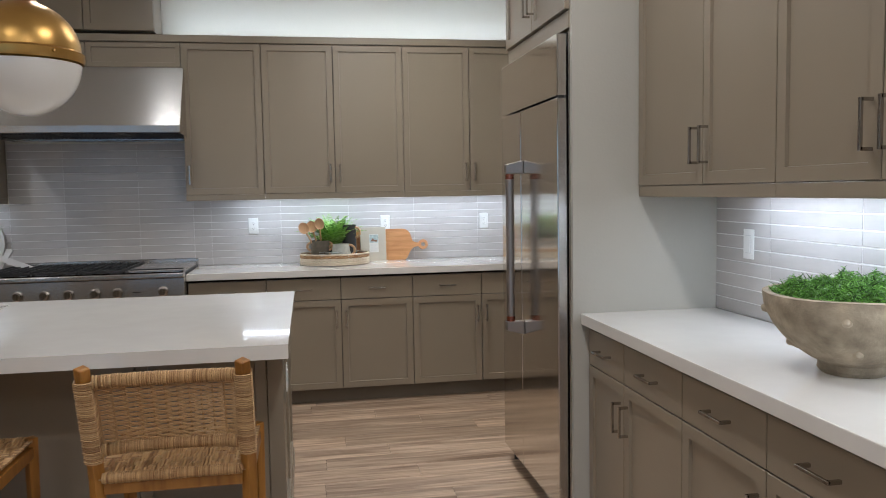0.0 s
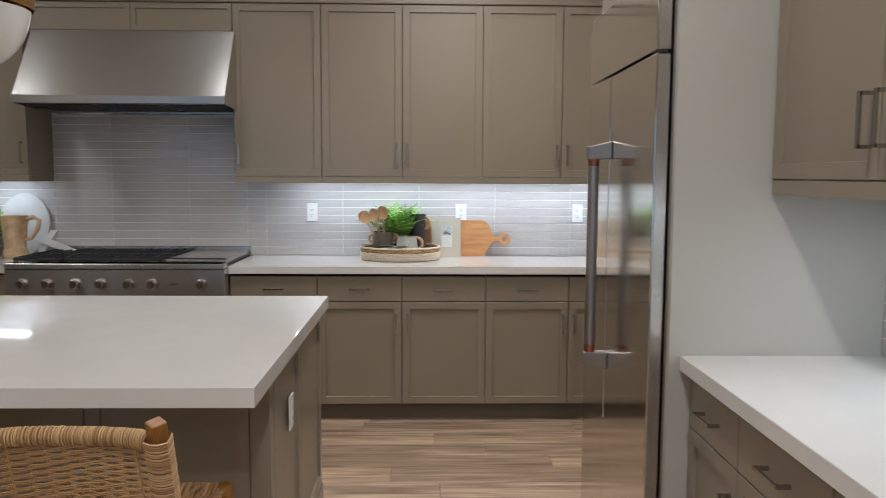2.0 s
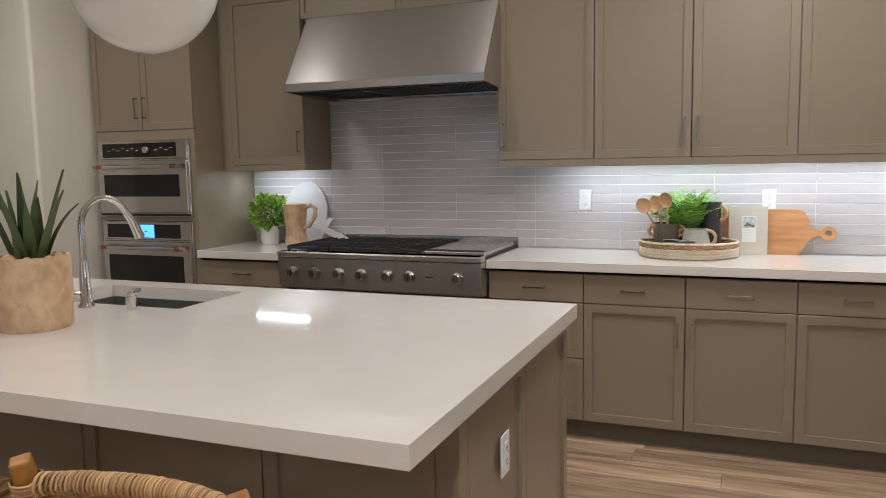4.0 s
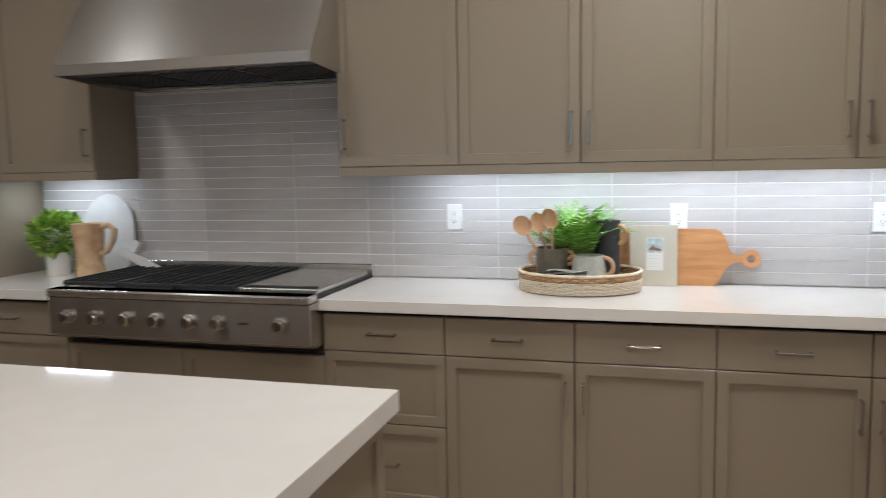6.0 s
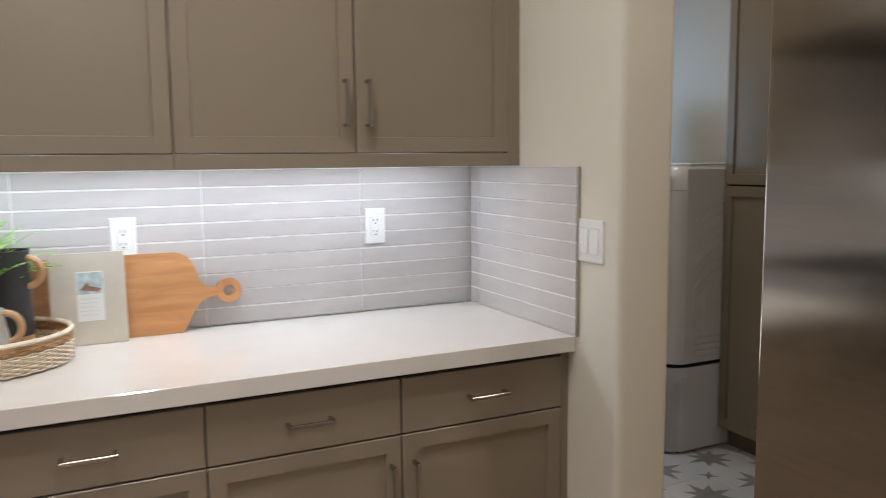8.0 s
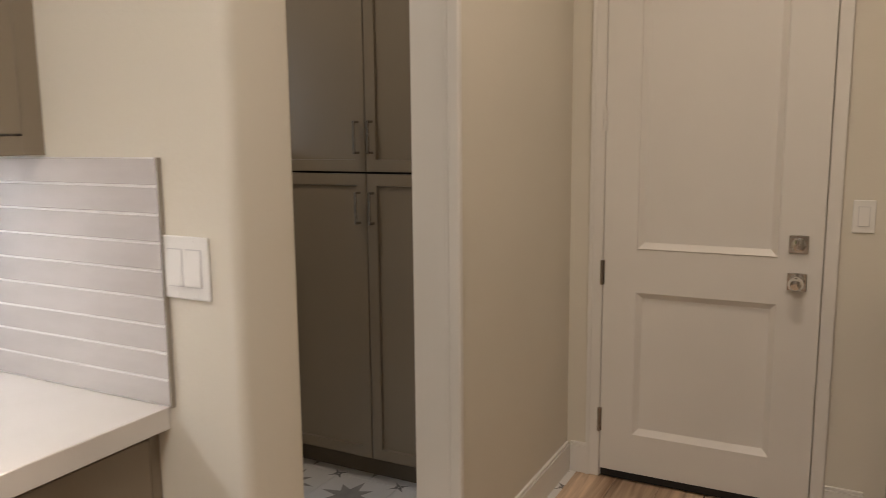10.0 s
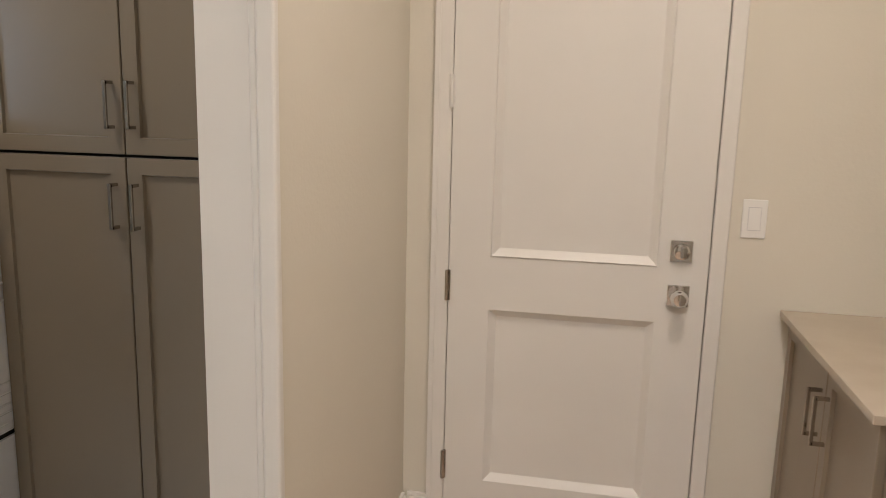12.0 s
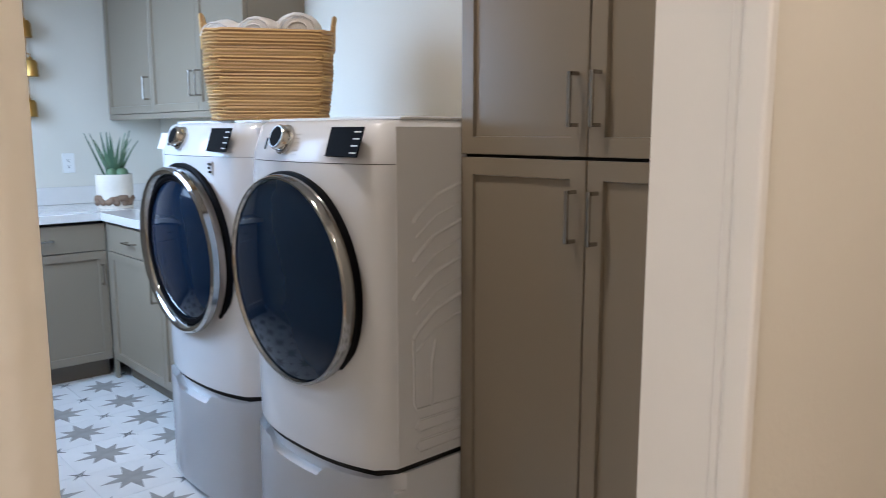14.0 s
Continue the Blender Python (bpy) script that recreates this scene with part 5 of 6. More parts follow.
pot = aloe_pot(pose(-1.67, 3.66, TOP), CARVED, "snake plant in a swirled pale wooden pot on the island", 12, 0.33, 0.115, 0.235, SNAKE, 0.017, "potted_snake_plant")
for k in range(7):
    bm = bmesh.new()
    a = k * 0.9
    bmesh.ops.create_icosphere(bm, subdivisions=2, radius=0.016 + 0.004 * (k % 3), matrix=Matrix.Translation((0.075 * math.cos(a), 0.075 * math.sin(a), 0.222)))
    part("pebble", bm, CARVED, pot, "", True)


def leaf_ball(bm, centre, radius, count, size, rnd, squash=0.85):
    """Small pointed leaves scattered through an uneven ball."""
    for k in range(count):
        d = Vector((rnd.gauss(0, 1), rnd.gauss(0, 1), rnd.gauss(0.25, 1))).normalized()
        rr = radius * (0.45 + 0.6 * rnd.random() ** 0.5) * (1 + 0.25 * noise.noise(d * 2.3 + Vector(centre)))
        p = Vector(centre) + Vector((d.x * rr, d.y * rr, d.z * rr * squash))
        t = (d + 0.8 * Vector((rnd.uniform(-1, 1), rnd.uniform(-1, 1), rnd.uniform(-0.4, 1)))).normalized()
        s = t.cross(Vector((rnd.uniform(-1, 1), rnd.uniform(-1, 1), rnd.uniform(-1, 1)))).normalized()
        nrm = t.cross(s)
        L, W = size * rnd.uniform(0.7, 1.3), size * 0.28
        a, b = bm.verts.new(p), bm.verts.new(p + t * L + nrm * L * 0.1)
        c, e = bm.verts.new(p + t * L * 0.45 + s * W), bm.verts.new(p + t * L * 0.45 - s * W)
        bm.faces.new((a, c, b))
        bm.faces.new((a, b, e))


def bushy_plant(m, pot_r, pot_h, ball_r, label, pot_mat, green, count=900, size=0.03):
    root = thing("potted_plant", m, label, "plant")
    part("pot", lathe([(0, 0), (pot_r * 0.86, 0), (pot_r * 0.9, 0.004), (pot_r, pot_h), (pot_r * 0.92, pot_h), (pot_r * 0.9, pot_h - 0.02), (0, pot_h - 0.02)], 32), pot_mat, root, "", True)
    rnd = random.Random(21)
    bm = bmesh.new()
    leaf_ball(bm, (0, 0, pot_h + ball_r * 0.75), ball_r, count, size, rnd)
    part("foliage", bm, green, root)
    bm = bmesh.new()
    for k in range(14):
        t = rnd.uniform(0, 6.28)
        tube([(0, 0, pot_h - 0.02), (0.4 * ball_r * math.cos(t), 0.4 * ball_r * math.sin(t), pot_h + ball_r * rnd.uniform(0.6, 1.2))], 0.002, 4, bm)
    part("stems", bm, green, root)
    return root


bushy_plant(pose(-1.98, 3.60, TOP), 0.11, 0.27, 0.13, "bushy green plant in a tall carved wooden pot", CARVED, SNAKE, 700, 0.035)
bushy_plant(pose(-2.43, 6.085, TOP), 0.062, 0.115, 0.115, "bright green boxwood plant in a white pot", WHITE_POT, BOX_GREEN, 1100, 0.034)

# ---- things on the back worktop ----
GREY_STONE = plain("dark_stoneware", (0.135, 0.115, 0.085), 0.75, 0, 0.25, 25, 0.4, 120)
PALE_STONE = plain("pale_stoneware", (0.50, 0.51, 0.46), 0.75, 0, 0.15, 30, 0.4, 150)
BLACK_STONE = plain("black_stoneware", (0.035, 0.036, 0.040), 0.55, 0, 0.2, 20, 0.3, 120)
CANE = leafy("pale_cane", (0.62, 0.52, 0.38), (0.84, 0.76, 0.62))
SEAGRASS = leafy("brown_seagrass", (0.24, 0.12, 0.04), (0.48, 0.28, 0.12))
LINEN = plain("grey_linen", (0.60, 0.60, 0.60), 0.95, 0, 0.08, 40, 0.7, 300)
BOOK = plain("beige_book_cloth", (0.52, 0.47, 0.38), 0.85, 0, 0.03, 20, 0.3, 300)
PAPER = plain("white_paper", (0.70, 0.69, 0.65), 0.8, 0, 0.02)
PRINT = plain("pale_print", (0.42, 0.50, 0.50), 0.7, 0, 0.35, 40)
PRINT_BROWN = plain("brown_print", (0.25, 0.13, 0.08), 0.7, 0, 0.3, 60)
MARBLE = plain("white_marble", (0.60, 0.59, 0.58), 0.3, 0, 0.07, 10)


def tray():
    cx, cy = 0.177, 6.055
    root = thing("wicker_tray", pose(cx, cy, TOP), "round pale cane tray with braided brown rim band", "tray")
    part("bottom", lathe([(0, 0.003), (0.236, 0.003), (0.236, 0.008), (0, 0.008)], 48, None, (0, 0, 0), 1, 0.83), BEECH, root)
    rnd = random.Random(2)
    bm = bmesh.new()
    n = 144
    for k in range(9):
        z = 0.006 + k * 0.0052
        pts = [((0.243 + 0.0042 * (1 if (q // 2 + k) % 2 else -1)) * math.cos(2 * math.pi * q / n), 0.83 * (0.243 + 0.0042 * (1 if (q // 2 + k) % 2 else -1)) * math.sin(2 * math.pi * q / n), z) for q in range(n + 1)]
        for s in range(0, n, 18):
            tube(pts[s:s + 19], 0.0026, 5, bm)
    tagged(part("cane_wall", bm, CANE, root, "", True), kind="stuff")
    n = 72
    bm = bmesh.new()
    for k in range(3):
        z = 0.055 + k * 0.007
        for q in range(n):
            a, b = 2 * math.pi * q / n, 2 * math.pi * (q + 1.5) / n
            up = 0.003 if (q + k) % 2 else -0.003
            tube([(0.244 * math.cos(a), 0.83 * 0.244 * math.sin(a), z - up), (0.244 * math.cos(b), 0.83 * 0.244 * math.sin(b), z + up)], 0.0042, 5, bm)
    tagged(part("braided_band", bm, SEAGRASS, root, "", True), kind="stuff")
    bm = bmesh.new()
    for q in range(n):
        a, b = 2 * math.pi * q / n, 2 * math.pi * (q + 1.1) / n
        tube([(0.245 * math.cos(a), 0.83 * 0.245 * math.sin(a), 0.078), (0.245 * math.cos(b), 0.83 * 0.245 * math.sin(b), 0.079)], 0.006, 6, bm)
    part("rim", bm, CANE, root, "", True)
    for q in range(36):
        a = 2 * math.pi * q / 36
        part("upright", tube([(0.2425 * math.cos(a), 0.83 * 0.2425 * math.sin(a), 0.004), (0.2425 * math.cos(a), 0.83 * 0.2425 * math.sin(a), 0.075)], 0.002, 4), CANE, root)


tray()
INNER = TOP + 0.0085


def ear(x, z, r, s, turn=0):
    """A loop handle beside a pot."""
    pts = [(x + s * r * 0.95 * math.sin(t), 0, z + r * math.cos(t)) for t in [radians(a) for a in range(-15, 196, 15)]]
    bm = tube(pts, 0.0085, 8)
    bmesh.ops.transform(bm, matrix=pose(0, 0, 0, 0, 0, turn), verts=bm.verts)
    return bm


def facing(d):
    """A turn whose z runs along d and whose -y looks to the room."""
    y = Vector((0, 1, 0)) - d * d.y
    y.normalize()
    x = y.cross(d)
    return Matrix((x, y, d)).transposed().to_4x4()


def crock():
    x, y = 0.072, 6.0
    root = thing("utensil_crock", pose(x, y, INNER), "dark stoneware crock with two wooden ring handles", "pot")
    part("body", lathe([(0, 0), (0.055, 0), (0.058, 0.006), (0.067, 0.158), (0.068, 0.166), (0.062, 0.166), (0.058, 0.12), (0.050, 0.02), (0, 0.02)], 36), GREY_STONE, root, "", True)
    for s in (-1, 1):
        part("ring_handle", ear(s * 0.064, 0.125, 0.026, s), BEECH, root, "pale wooden ring handle", True)
    for k, (dx, dy, tx, ty, h, spin) in enumerate(((0.012, -0.008, -0.094, -0.045, 0.258, 10), (0.010, 0.014, -0.044, -0.005, 0.262, -12), (0.016, -0.004, 0.002, -0.045, 0.282, -20))):
        sp = thing("wooden_spoon", pose(x, y, INNER), "wooden spoon standing in the crock", "spoon", "wooden spoons")
        a, b = Vector((dx, dy, 0.03)), Vector((tx, ty, h - 0.03))
        part("handle", tube([a, a.lerp(b, 0.5), b], [0.006, 0.0065, 0.006], 8), BEECH, sp, "", True)
        bm = bmesh.new()
        bmesh.ops.create_uvsphere(bm, u_segments=20, v_segments=12, radius=0.036)
        for v in bm.verts:
            v.co.z *= 1.18
            v.co.y = v.co.y * 0.42 if v.co.y > 0 else -0.45 * v.co.y - 0.004
        d = (b - a).normalized()
        bmesh.ops.transform(bm, matrix=Matrix.Translation(b + d * 0.036) @ facing(d) @ pose(0, 0, 0, 0, 0, spin), verts=bm.verts)
        part("bowl", bm, BEECH, sp, "", True)


def mug():
    root = thing("stoneware_jar", pose(0.220, 5.985, INNER), "pale grey stoneware jar with two wooden handles", "jar")
    part("body", lathe([(0, 0), (0.068, 0), (0.073, 0.008), (0.070, 0.065), (0.058, 0.130), (0.060, 0.139), (0.054, 0.139), (0.051, 0.11), (0.055, 0.02), (0, 0.02)], 36), PALE_STONE, root, "", True)
    for s in (-1, 1):
        part("handle", ear(s * 0.063, 0.095, 0.036, s, -8), BEECH, root, "pale wooden handle", True)


def pitcher():
    root = thing("black_pitcher", pose(0.285, 6.09, INNER), "tall black stoneware pitcher with wooden handle", "pitcher")
    part("body", lathe([(0, 0), (0.050, 0), (0.052, 0.004), (0.052, 0.055)], 36), BEECH, root, "pale wooden base", True)
    part("upper", lathe([(0.052, 0.0555), (0.053, 0.06), (0.051, 0.25), (0.054, 0.270), (0.049, 0.270), (0.047, 0.21), (0.0, 0.20)], 36), BLACK_STONE, root, "", True)
    part("handle", ear(0.049, 0.215, 0.036, 1, -20), BEECH, root, "curved wooden handle", True)


def napkin():
    root = thing("folded_napkin", pose(0.14, 5.905, INNER), "folded grey linen napkin on the tray", "napkin")
    for k in range(7):
        bm = bmesh.new()
        n = 14
        vs = [[bm.verts.new((-0.075 + 0.155 * i / n, -0.03 + 0.06 * j / 6, 0.012 + k * 0.0125 + 0.004 * math.sin(i * 0.55 + k) * (0.5 + 0.5 * math.cos(j * 0.8)) + 0.004 * noise.noise((i, j, k)))) for j in range(7)] for i in range(n + 1)]
        for i in range(n):
            for j in range(6):
                bm.faces.new((vs[i][j], vs[i + 1][j], vs[i + 1][j + 1], vs[i][j + 1]))
        bmesh.ops.solidify(bm, geom=bm.faces[:], thickness=0.010)
        bmesh.ops.transform(bm, matrix=pose(0, 0, 0, 0, 0, 14 * (k % 2) - 6), verts=bm.verts)
        part("fold", bm, LINEN, root, "", True)


def fern():
    root = thing("fern_plant", pose(0.165, 6.10, INNER), "bright green fern in a dark pot on the tray", "plant")
    part("pot", lathe([(0, 0), (0.055, 0), (0.075, 0.11), (0.068, 0.11), (0.06, 0.09), (0, 0.09)], 28), BLACK_STONE, root, "", True)
    rnd = random.Random(4)
    bm = bmesh.new()
    for k in range(115):
        t = rnd.uniform(0, 2 * math.pi)
        lean = rnd.uniform(0.02, 0.80)
        L = rnd.uniform(0.17, 0.30)
        d, s = Vector((math.cos(t), math.sin(t), 0)), Vector((-math.sin(t), math.cos(t), 0))
        base = Vector((0.02 * math.cos(t), 0.02 * math.sin(t), 0.09))
        pts, n = [], 15
        p = base.copy()
        for q in range(n + 1):
            a = lean + 0.9 * (q / n) ** 2
            p = p + (L / n) * (math.sin(a) * d + math.cos(a) * Vector((0, 0, 1)))
            if p.y > 0.13:
                p.y = 0.13
            pts.append(p.copy())
        tube(pts, 0.0009, 3, bm, False)
        for q in range(2, n):
            ln = 0.040 * math.sin(math.pi * (0.12 + 0.85 * q / n)) * rnd.uniform(0.8, 1.15)
            ax = (pts[q + 1] - pts[q]).normalized()
            for sg in (-1, 1):
                o = (s * sg * 0.9 + ax * 0.45 + Vector((0, 0, rnd.uniform(-0.25, 0.15)))).normalized()
                w = ax * 0.0066
                v = [bm.verts.new(pts[q] - w * 0.5), bm.verts.new(pts[q] + o * ln * 0.55 - w), bm.verts.new(pts[q] + o * ln), bm.verts.new(pts[q] + o * ln * 0.5 + w)]
                bm.faces.new(v)
    part("fronds", bm, FERN, root)


crock()
mug()
pitcher()
napkin()
fern()


def arc(cx, cz, r, a0, a1, n=10):
    return [(cx + r * math.cos(radians(a0 + (a1 - a0) * k / n)), cz + r * math.sin(radians(a0 + (a1 - a0) * k / n))) for k in range(n + 1)]


def paddle_board():
    """A board on its long edge, leaning on the tiles, handle towards +x."""
    root = thing("cutting_board", pose(0.33, 6.205, TOP + 0.001, -9), "cherry wood paddle cutting board leaning on the tiles", "cutting board")
    top = arc(0.02, 0.215, 0.02, 180, 90, 4) + arc(0.365, 0.175, 0.06, 90, 20, 8) + [(0.440, 0.140), (0.462, 0.128), (0.488, 0.127)]
    low = [(0.488, 0.100), (0.462, 0.097), (0.440, 0.088), (0.420, 0.064), (0.392, 0.014), (0.380, 0.0)] + arc(0.02, 0.02, 0.02, 270, 180, 4)
    part("board", prism(top + low, 0.0, 0.018), BOARD, root)
    h = lathe([(0.016, 0.0), (0.037, 0.0), (0.037, 0.017), (0.016, 0.017), (0.016, 0.0)], 32)
    bmesh.ops.transform(h, matrix=pose(0.519, 0.0175, 0.113, 90), verts=h.verts)
    part("hanging_ring", h, BOARD, root, "", True)


paddle_board()
root = thing("cookbook", pose(0.372, 6.165, TOP + 0.001, -8), "beige cloth-covered cookbook standing against the board", "book")
part("cover", box(0, 0.190, 0, 0.004, 0, 0.252, 0.001), BOOK, root)
part("cover", box(0, 0.190, 0.0185, 0.0225, 0, 0.252, 0.001), BOOK, root)
part("pages", box(0.003, 0.185, 0.0045, 0.018, 0.004, 0.248), PAPER, root)
lab = part("cover_label", box(0.066, 0.134, -0.0009, -0.0002, 0.065, 0.20), PAPER, root, "white cover label with a small picture")
part("picture", box(0.068, 0.132, -0.0014, -0.001, 0.138, 0.197), PRINT, lab)
part("picture_boat", prism([(0.074, 0.150), (0.122, 0.143), (0.128, 0.152), (0.100, 0.160), (0.092, 0.172), (0.084, 0.160)], -0.0020, -0.0015), PRINT_BROWN, lab)
for k in range(5):
    part("text_line", box(0.074, 0.126 - 0.008 * (k % 3), -0.0013, -0.001, 0.124 - k * 0.011, 0.1262 - k * 0.011), LINEN, lab)

# ---- things left of the rangetop ----
root = thing("wooden_pitcher", pose(-2.21, 6.05, TOP), "carved pale wooden pitcher with a loop handle", "pitcher")
part("body", lathe([(0, 0), (0.066, 0), (0.072, 0.01), (0.068, 0.05), (0.060, 0.062), (0.061, 0.09), (0.072, 0.20), (0.078, 0.262), (0.068, 0.262), (0.06, 0.20), (0, 0.18)], 28), CARVED, root, "", True)
pts = [(0.06, 0, 0.235), (0.115, 0, 0.255), (0.15, 0, 0.235), (0.14, 0, 0.18), (0.10, 0, 0.125), (0.062, 0, 0.115)]
part("handle", tube(pts, [0.013, 0.014, 0.014, 0.014, 0.013, 0.012], 8), CARVED, root, "", True)
root = thing("marble_board", pose(-2.24, 6.20, TOP + 0.001, -7), "round white marble serving board leaning on the tiles", "serving board")
part("disc", prism([(0.16 * math.cos(2 * math.pi * k / 40), 0.20 + 0.20 * math.sin(2 * math.pi * k / 40)) for k in range(40)], 0.0, 0.014), MARBLE, root)
root = thing("marble_handle_board", pose(-2.10, 6.12, TOP + 0.004, -15), "white board with crossed handles beside the rangetop", "serving board")
part("arm", prism([(-0.03, 0.10), (0.0, 0.135), (0.24, 0.035), (0.225, 0.0)], 0.0, 0.016), MARBLE, root)
part("arm", prism([(-0.04, 0.0), (0.0, 0.0), (0.085, 0.16), (0.05, 0.175)], 0.0165, 0.03), MARBLE, root)


# ---- bowl of moss on the side worktop ----
def moss_bowl():
    cx, cy = 1.440, 2.30
    root = thing("stone_bowl", pose(cx, cy, TOP), "rough stone footed bowl with knobs on the side worktop", "bowl")
    ring = [(0, 0), (0.080, 0), (0.088, 0.012), (0.086, 0.028)]
    for k in range(30):
        u = k / 29
        ring.append((0.094 + 0.136 * math.sin(u * math.pi / 2) ** 0.9, 0.036 + 0.182 * u ** 1.15))
    bm = lathe(ring + [(0.216, 0.220), (0.208, 0.19), (0.16, 0.10), (0, 0.06)], 150)
    for v in bm.verts:
        if v.co.z > 0.003:
            crust = 0.012 * noise.noise(v.co * 13) + 0.010 * noise.noise(v.co * 38) + 0.009 * abs(noise.noise(v.co * 85))
            v.co.x *= 1 + crust
            v.co.y *= 1 + crust
            v.co.z += 0.005 * noise.noise(v.co * 8) if v.co.z > 0.2 else 0
    part("body", bm, STONE, root, "", True)
    for turn in (148, 228, 300, 20, 86):
        for z, r, low in ((0.168, 0.222, 0), (0.080, 0.158, 8)):
            sm = lathe([(0.022, -0.010), (0.014, 0.000), (0.010, 0.010), (0.006, 0.014), (0, 0.015)], 14)
            for v in sm.verts:
                v.co *= 1 + 0.12 * noise.noise(v.co * 90 + Vector((turn, z, 0)))
            bmesh.ops.transform(sm, matrix=pose(0, 0, 0, 0, 0, turn + low) @ pose(r - 0.004, 0, z, 0, 100), verts=sm.verts)
            part("knob", sm, STONE, root, "", True)
    rnd = random.Random(9)
    bm = bmesh.new()
    for k in range(13000):
        a, q = rnd.uniform(0, 2 * math.pi), 0.203 * rnd.random() ** 0.5
        x, y = q * math.cos(a), q * math.sin(a)
        z = 0.205 + 0.034 * (1 - (q / 0.21) ** 2) + 0.055 * noise.noise((x * 26, y * 26, 3)) + rnd.uniform(-0.014, 0.006)
        t = Vector((rnd.uniform(-1, 1), rnd.uniform(-1, 1), rnd.uniform(-0.35, 0.35))).normalized()
        bend = Vector((rnd.uniform(-1, 1), rnd.uniform(-1, 1), rnd.uniform(-0.8, 0.8)))
        L, w = rnd.uniform(0.012, 0.030), rnd.uniform(0.0009, 0.0019)
        p, last = Vector((x, y, z)), None
        for i in range(5):
            side = t.cross(bend).normalized() * w * (1 - i / 5)
            pair = (bm.verts.new(p + side), bm.verts.new(p - side))
            if last:
                bm.faces.new((last[0], last[1], pair[1], pair[0]))
            last = pair
            t = (t + 0.6 * bend).normalized()
            p = p + t * L / 4
    m = tagged(part("moss", bm, MOSS, None), "mound of green moss filling the stone bowl", "moss", "", "stuff")
    m.location = (cx, cy, TOP)
    lathe_bm = lathe([(0, 0.215), (0.15, 0.205), (0.205, 0.190)], 40)
    part("soil", lathe_bm, plain("dark_moss", (0.015, 0.035, 0.008), 0.95), root)


moss_bowl()


# ---- pieces of the floors and walls ----
tile_cache = {}


def piece(name, key, make, mats, parent, loc, rz=0.0):
    """One loose piece; alike pieces share their mesh."""
    if key not in tile_cache:
        bm = make()
        me = bpy.data.meshes.new(name)
        bm.normal_update()
        bm.to_mesh(me)
        bm.free()
        for m in mats:
            me.materials.append(m)
        tile_cache[key] = me
    ob = new(name, tile_cache[key])
    ob.parent = parent
    ob.matrix_local = pose(*loc, 0, 0, rz)
    return ob


ROW, JOINT, UPRIGHT = 0.0521, 0.0047, 0.0024
trnd = random.Random(17)


def tiled(name, m, joints, rows, label, z0=TOP + 0.0015):
    """Glazed tiles in a straight stack; local x along the wall, faces towards -y, wall plaster at y = 0."""
    bed = struct(name, box(joints[0], joints[-1], -0.0065, -0.0005, z0, z0 + rows * ROW), GROUT, label, "backsplash")
    bed.matrix_world = m
    for a, b in zip(joints, joints[1:]):
        w = round(b - a - UPRIGHT, 4)
        for r in range(rows):
            def make():
                t = box(0, w, -0.0014, 0.0035, 0, ROW - JOINT, 0.0009)
                return t
            piece("tile", ("tile", w), make, [TILE], bed, (a + UPRIGHT / 2, -0.0068 + trnd.uniform(-0.0008, 0.0005), z0 + r * ROW + JOINT / 2))
    return bed


back = [1.283 - 0.495 * k for k in range(9)][::-1]
left, mid, right = [x for x in back if -2.655 < x < -2.032], [x for x in back if -2.03 < x < -0.83], [x for x in back if x > -0.83]
tiled("backsplash_right", pose(0, YB - 0.0005, 0), [-0.82] + [x for x in right if x > -0.75] + [1.679], 9, "grey glazed tile backsplash lit from above")
tiled("backsplash_range", pose(0, YB - 0.0005, 0), [-2.05] + mid + [-0.8205], 17, "grey glazed tile wall behind the rangetop", TOP + 0.0015)
tiled("backsplash_left", pose(0, YB - 0.0005, 0), [-2.655] + left + [-2.0505], 9, "grey glazed tile backsplash beside the oven tower")
tiled("backsplash_stub", pose(XR, 0, 0, 0, 0, -90), [-6.255, -6.195, -5.626], 9, "grey glazed tile return on the wall end")
struct("trim_tile", box(XR - 0.012, XR - 0.0005, 5.6215, 5.6255, TOP + 0.001, TOP + 0.0015 + 9 * ROW, 0.0005), NICKEL, "thin metal edge trim of the tiles", "trim")
side = [3.057 - 0.481 * k for k in range(9)]
tiled("backsplash_side", pose(XR, 0, 0, 0, 0, -90), [-3.4395] + [-y for y in side] + [0.93], 9, "grey glazed tile backsplash of the side run")

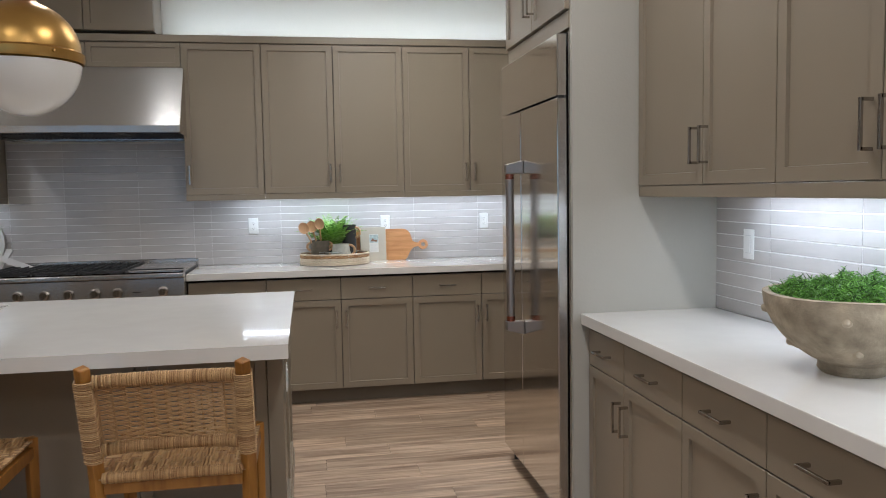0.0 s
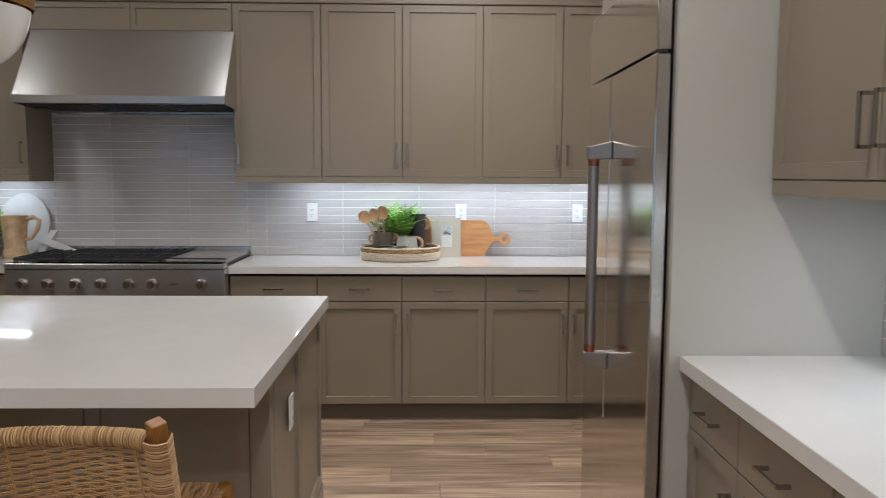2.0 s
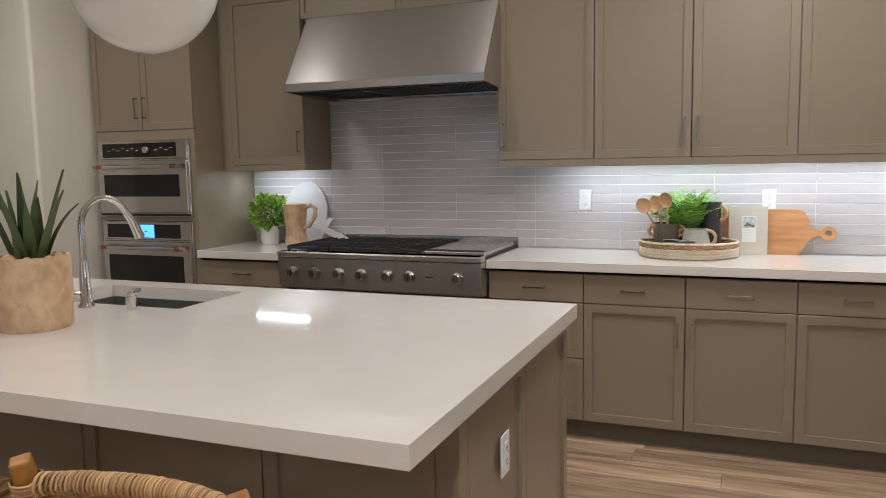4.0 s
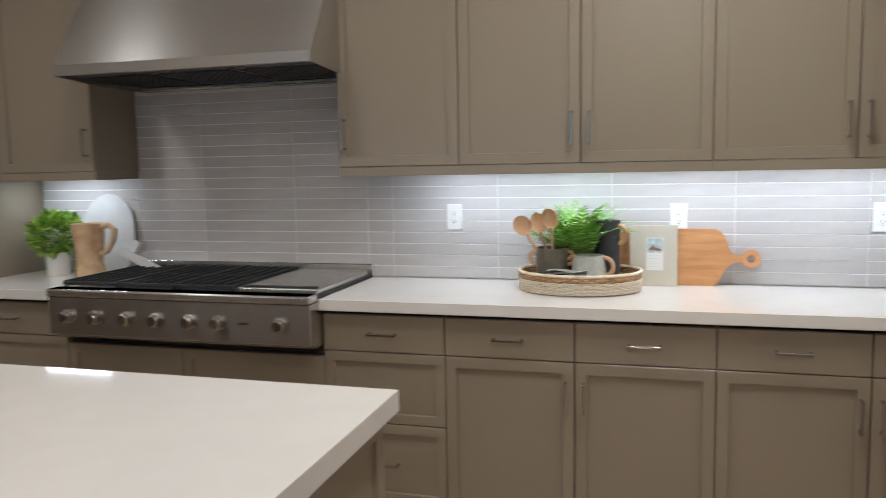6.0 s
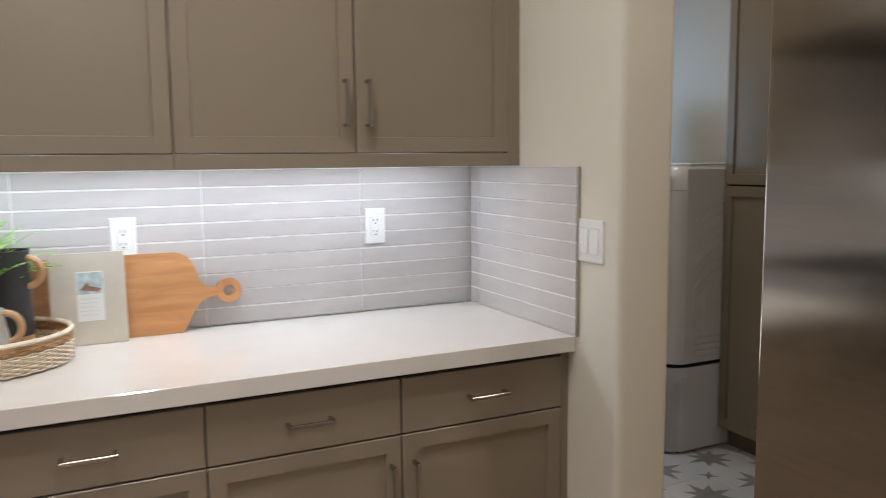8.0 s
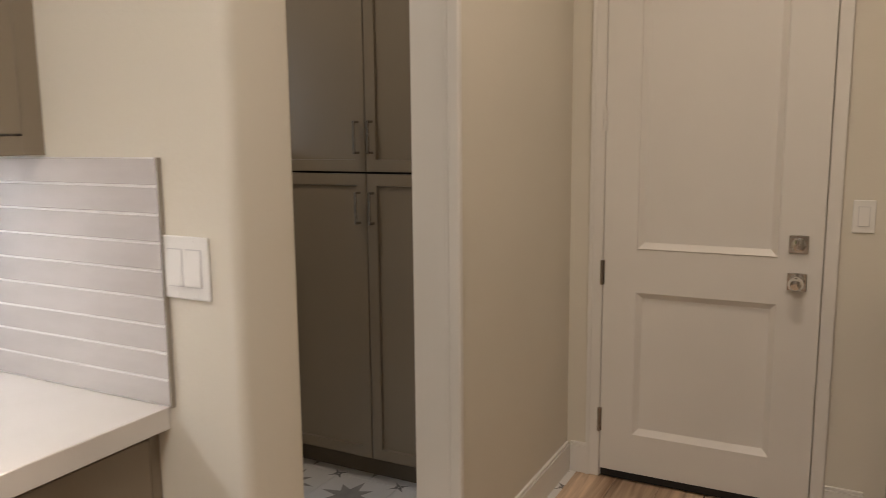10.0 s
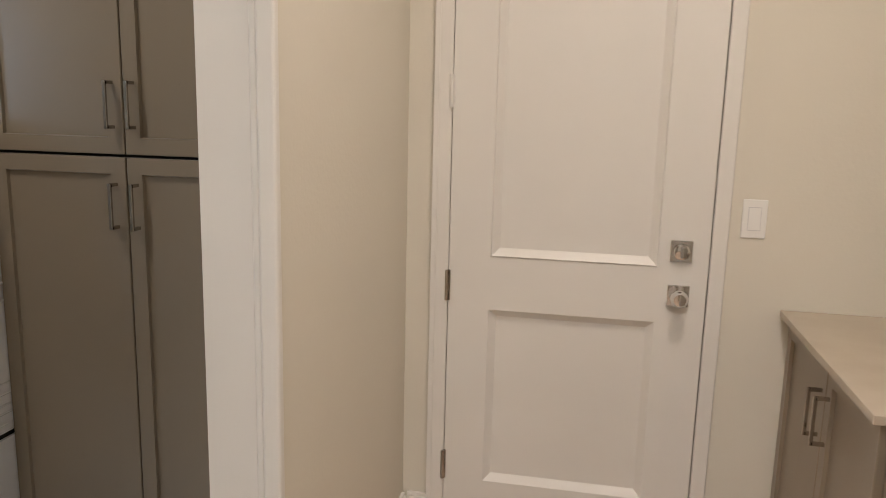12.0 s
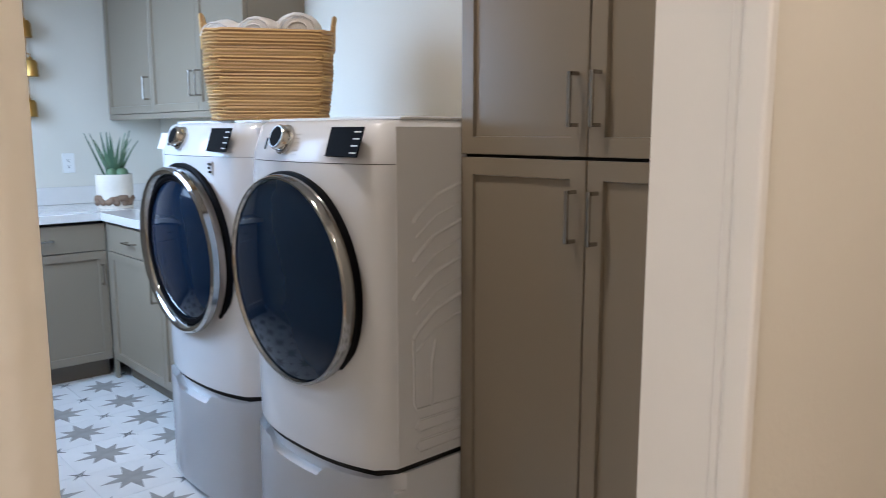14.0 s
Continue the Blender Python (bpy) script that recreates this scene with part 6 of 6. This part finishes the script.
# oak planks, running along x
PW, PL = 0.178, 1.22
floor_ob = bpy.data.objects["floor"]
prnd = random.Random(6)
row = 0
y = 5.655 + PW
while y - PW > -1.0:
    x = -3.9 - prnd.uniform(0, PL)
    end = XR if y > 5.7 else XD + 0.02
    while x < end:
        a, b = max(x, -3.9), min(x + PL, end)
        if b - a > 0.05:
            w = round(b - a - 0.0022, 3)
            piece("plank", ("plank", w), lambda: box(0, w, 0, PW - 0.002, -0.0055, 0.0, 0.0009), [PLANK], floor_ob, (a, y - PW, 0))
        x += PL
    y -= PW
    row += 1
bm = bmesh.new()
while y > SOUTH:
    x = -3.9
    while x < XR:
        box(x, x + PL - 0.0022, y - PW, y - 0.002, -0.0055, 0.0, 0, bm)
        x += PL
    y -= PW
y = 5.655 + PW
while y > SOUTH:
    x = WEST
    while x < -3.95:
        box(x, min(x + PL - 0.0022, -3.903), y - PW, y - 0.002, -0.0055, 0.0, 0, bm)
        x += PL
    y -= PW
rest = part("far_planks", bm, PLANK, floor_ob)
tagged(rest, "oak planks farther off", "", "", "stuff")

# star tiles
STAR_WHITE = plain("tile_white", (0.72, 0.71, 0.69), 0.35, 0, 0.04, 8, spread=0.03)
STAR_GREY = plain("tile_grey", (0.30, 0.285, 0.265), 0.4, 0, 0.14, 18)
STAR_DARK = plain("tile_dark", (0.16, 0.155, 0.15), 0.4, 0, 0.1, 18)
TS = 0.302


def star_tile():
    h = TS / 2 - 0.001
    bm = box(-h, h, -h, h, -0.003, 0.004, 0.0008)

    def star(cx, cy, long, short, inner, mat):
        vs = []
        for k in range(16):
            a = math.pi * k / 8
            r = inner if k % 2 else (long if k % 4 == 0 else short)
            vs.append((min(max(cx + r * math.cos(a), -h), h), min(max(cy + r * math.sin(a), -h), h)))
        c = bm.verts.new((min(max(cx, -h), h), min(max(cy, -h), h), 0.00445))
        ring = [bm.verts.new((x, y, 0.00445)) for x, y in vs]
        for k in range(16):
            p, q, o = ring[k], ring[(k + 1) % 16], c
            if abs((p.co.x - o.co.x) * (q.co.y - o.co.y) - (p.co.y - o.co.y) * (q.co.x - o.co.x)) > 1e-7:
                bm.faces.new((o, p, q)).material_index = mat
    star(0, 0, 0.128, 0.105, 0.052, 1)
    for sx in (-1, 1):
        for sy in (-1, 1):
            star(sx * TS / 2, sy * TS / 2, 0.018, 0.050, 0.016, 2)
    return bm


lf = bpy.data.objects["floor_laundry"]
for i in range(-4, 4):
    for j in range(-8, 7):
        x, y = 2.79 + i * TS, 8.035 + j * TS
        if 1.75 < x < 3.78 and 5.6 < y < 9.9:
            piece("tile", "star", star_tile, [STAR_WHITE, STAR_GREY, STAR_DARK], lf, (x, y, -0.0035))
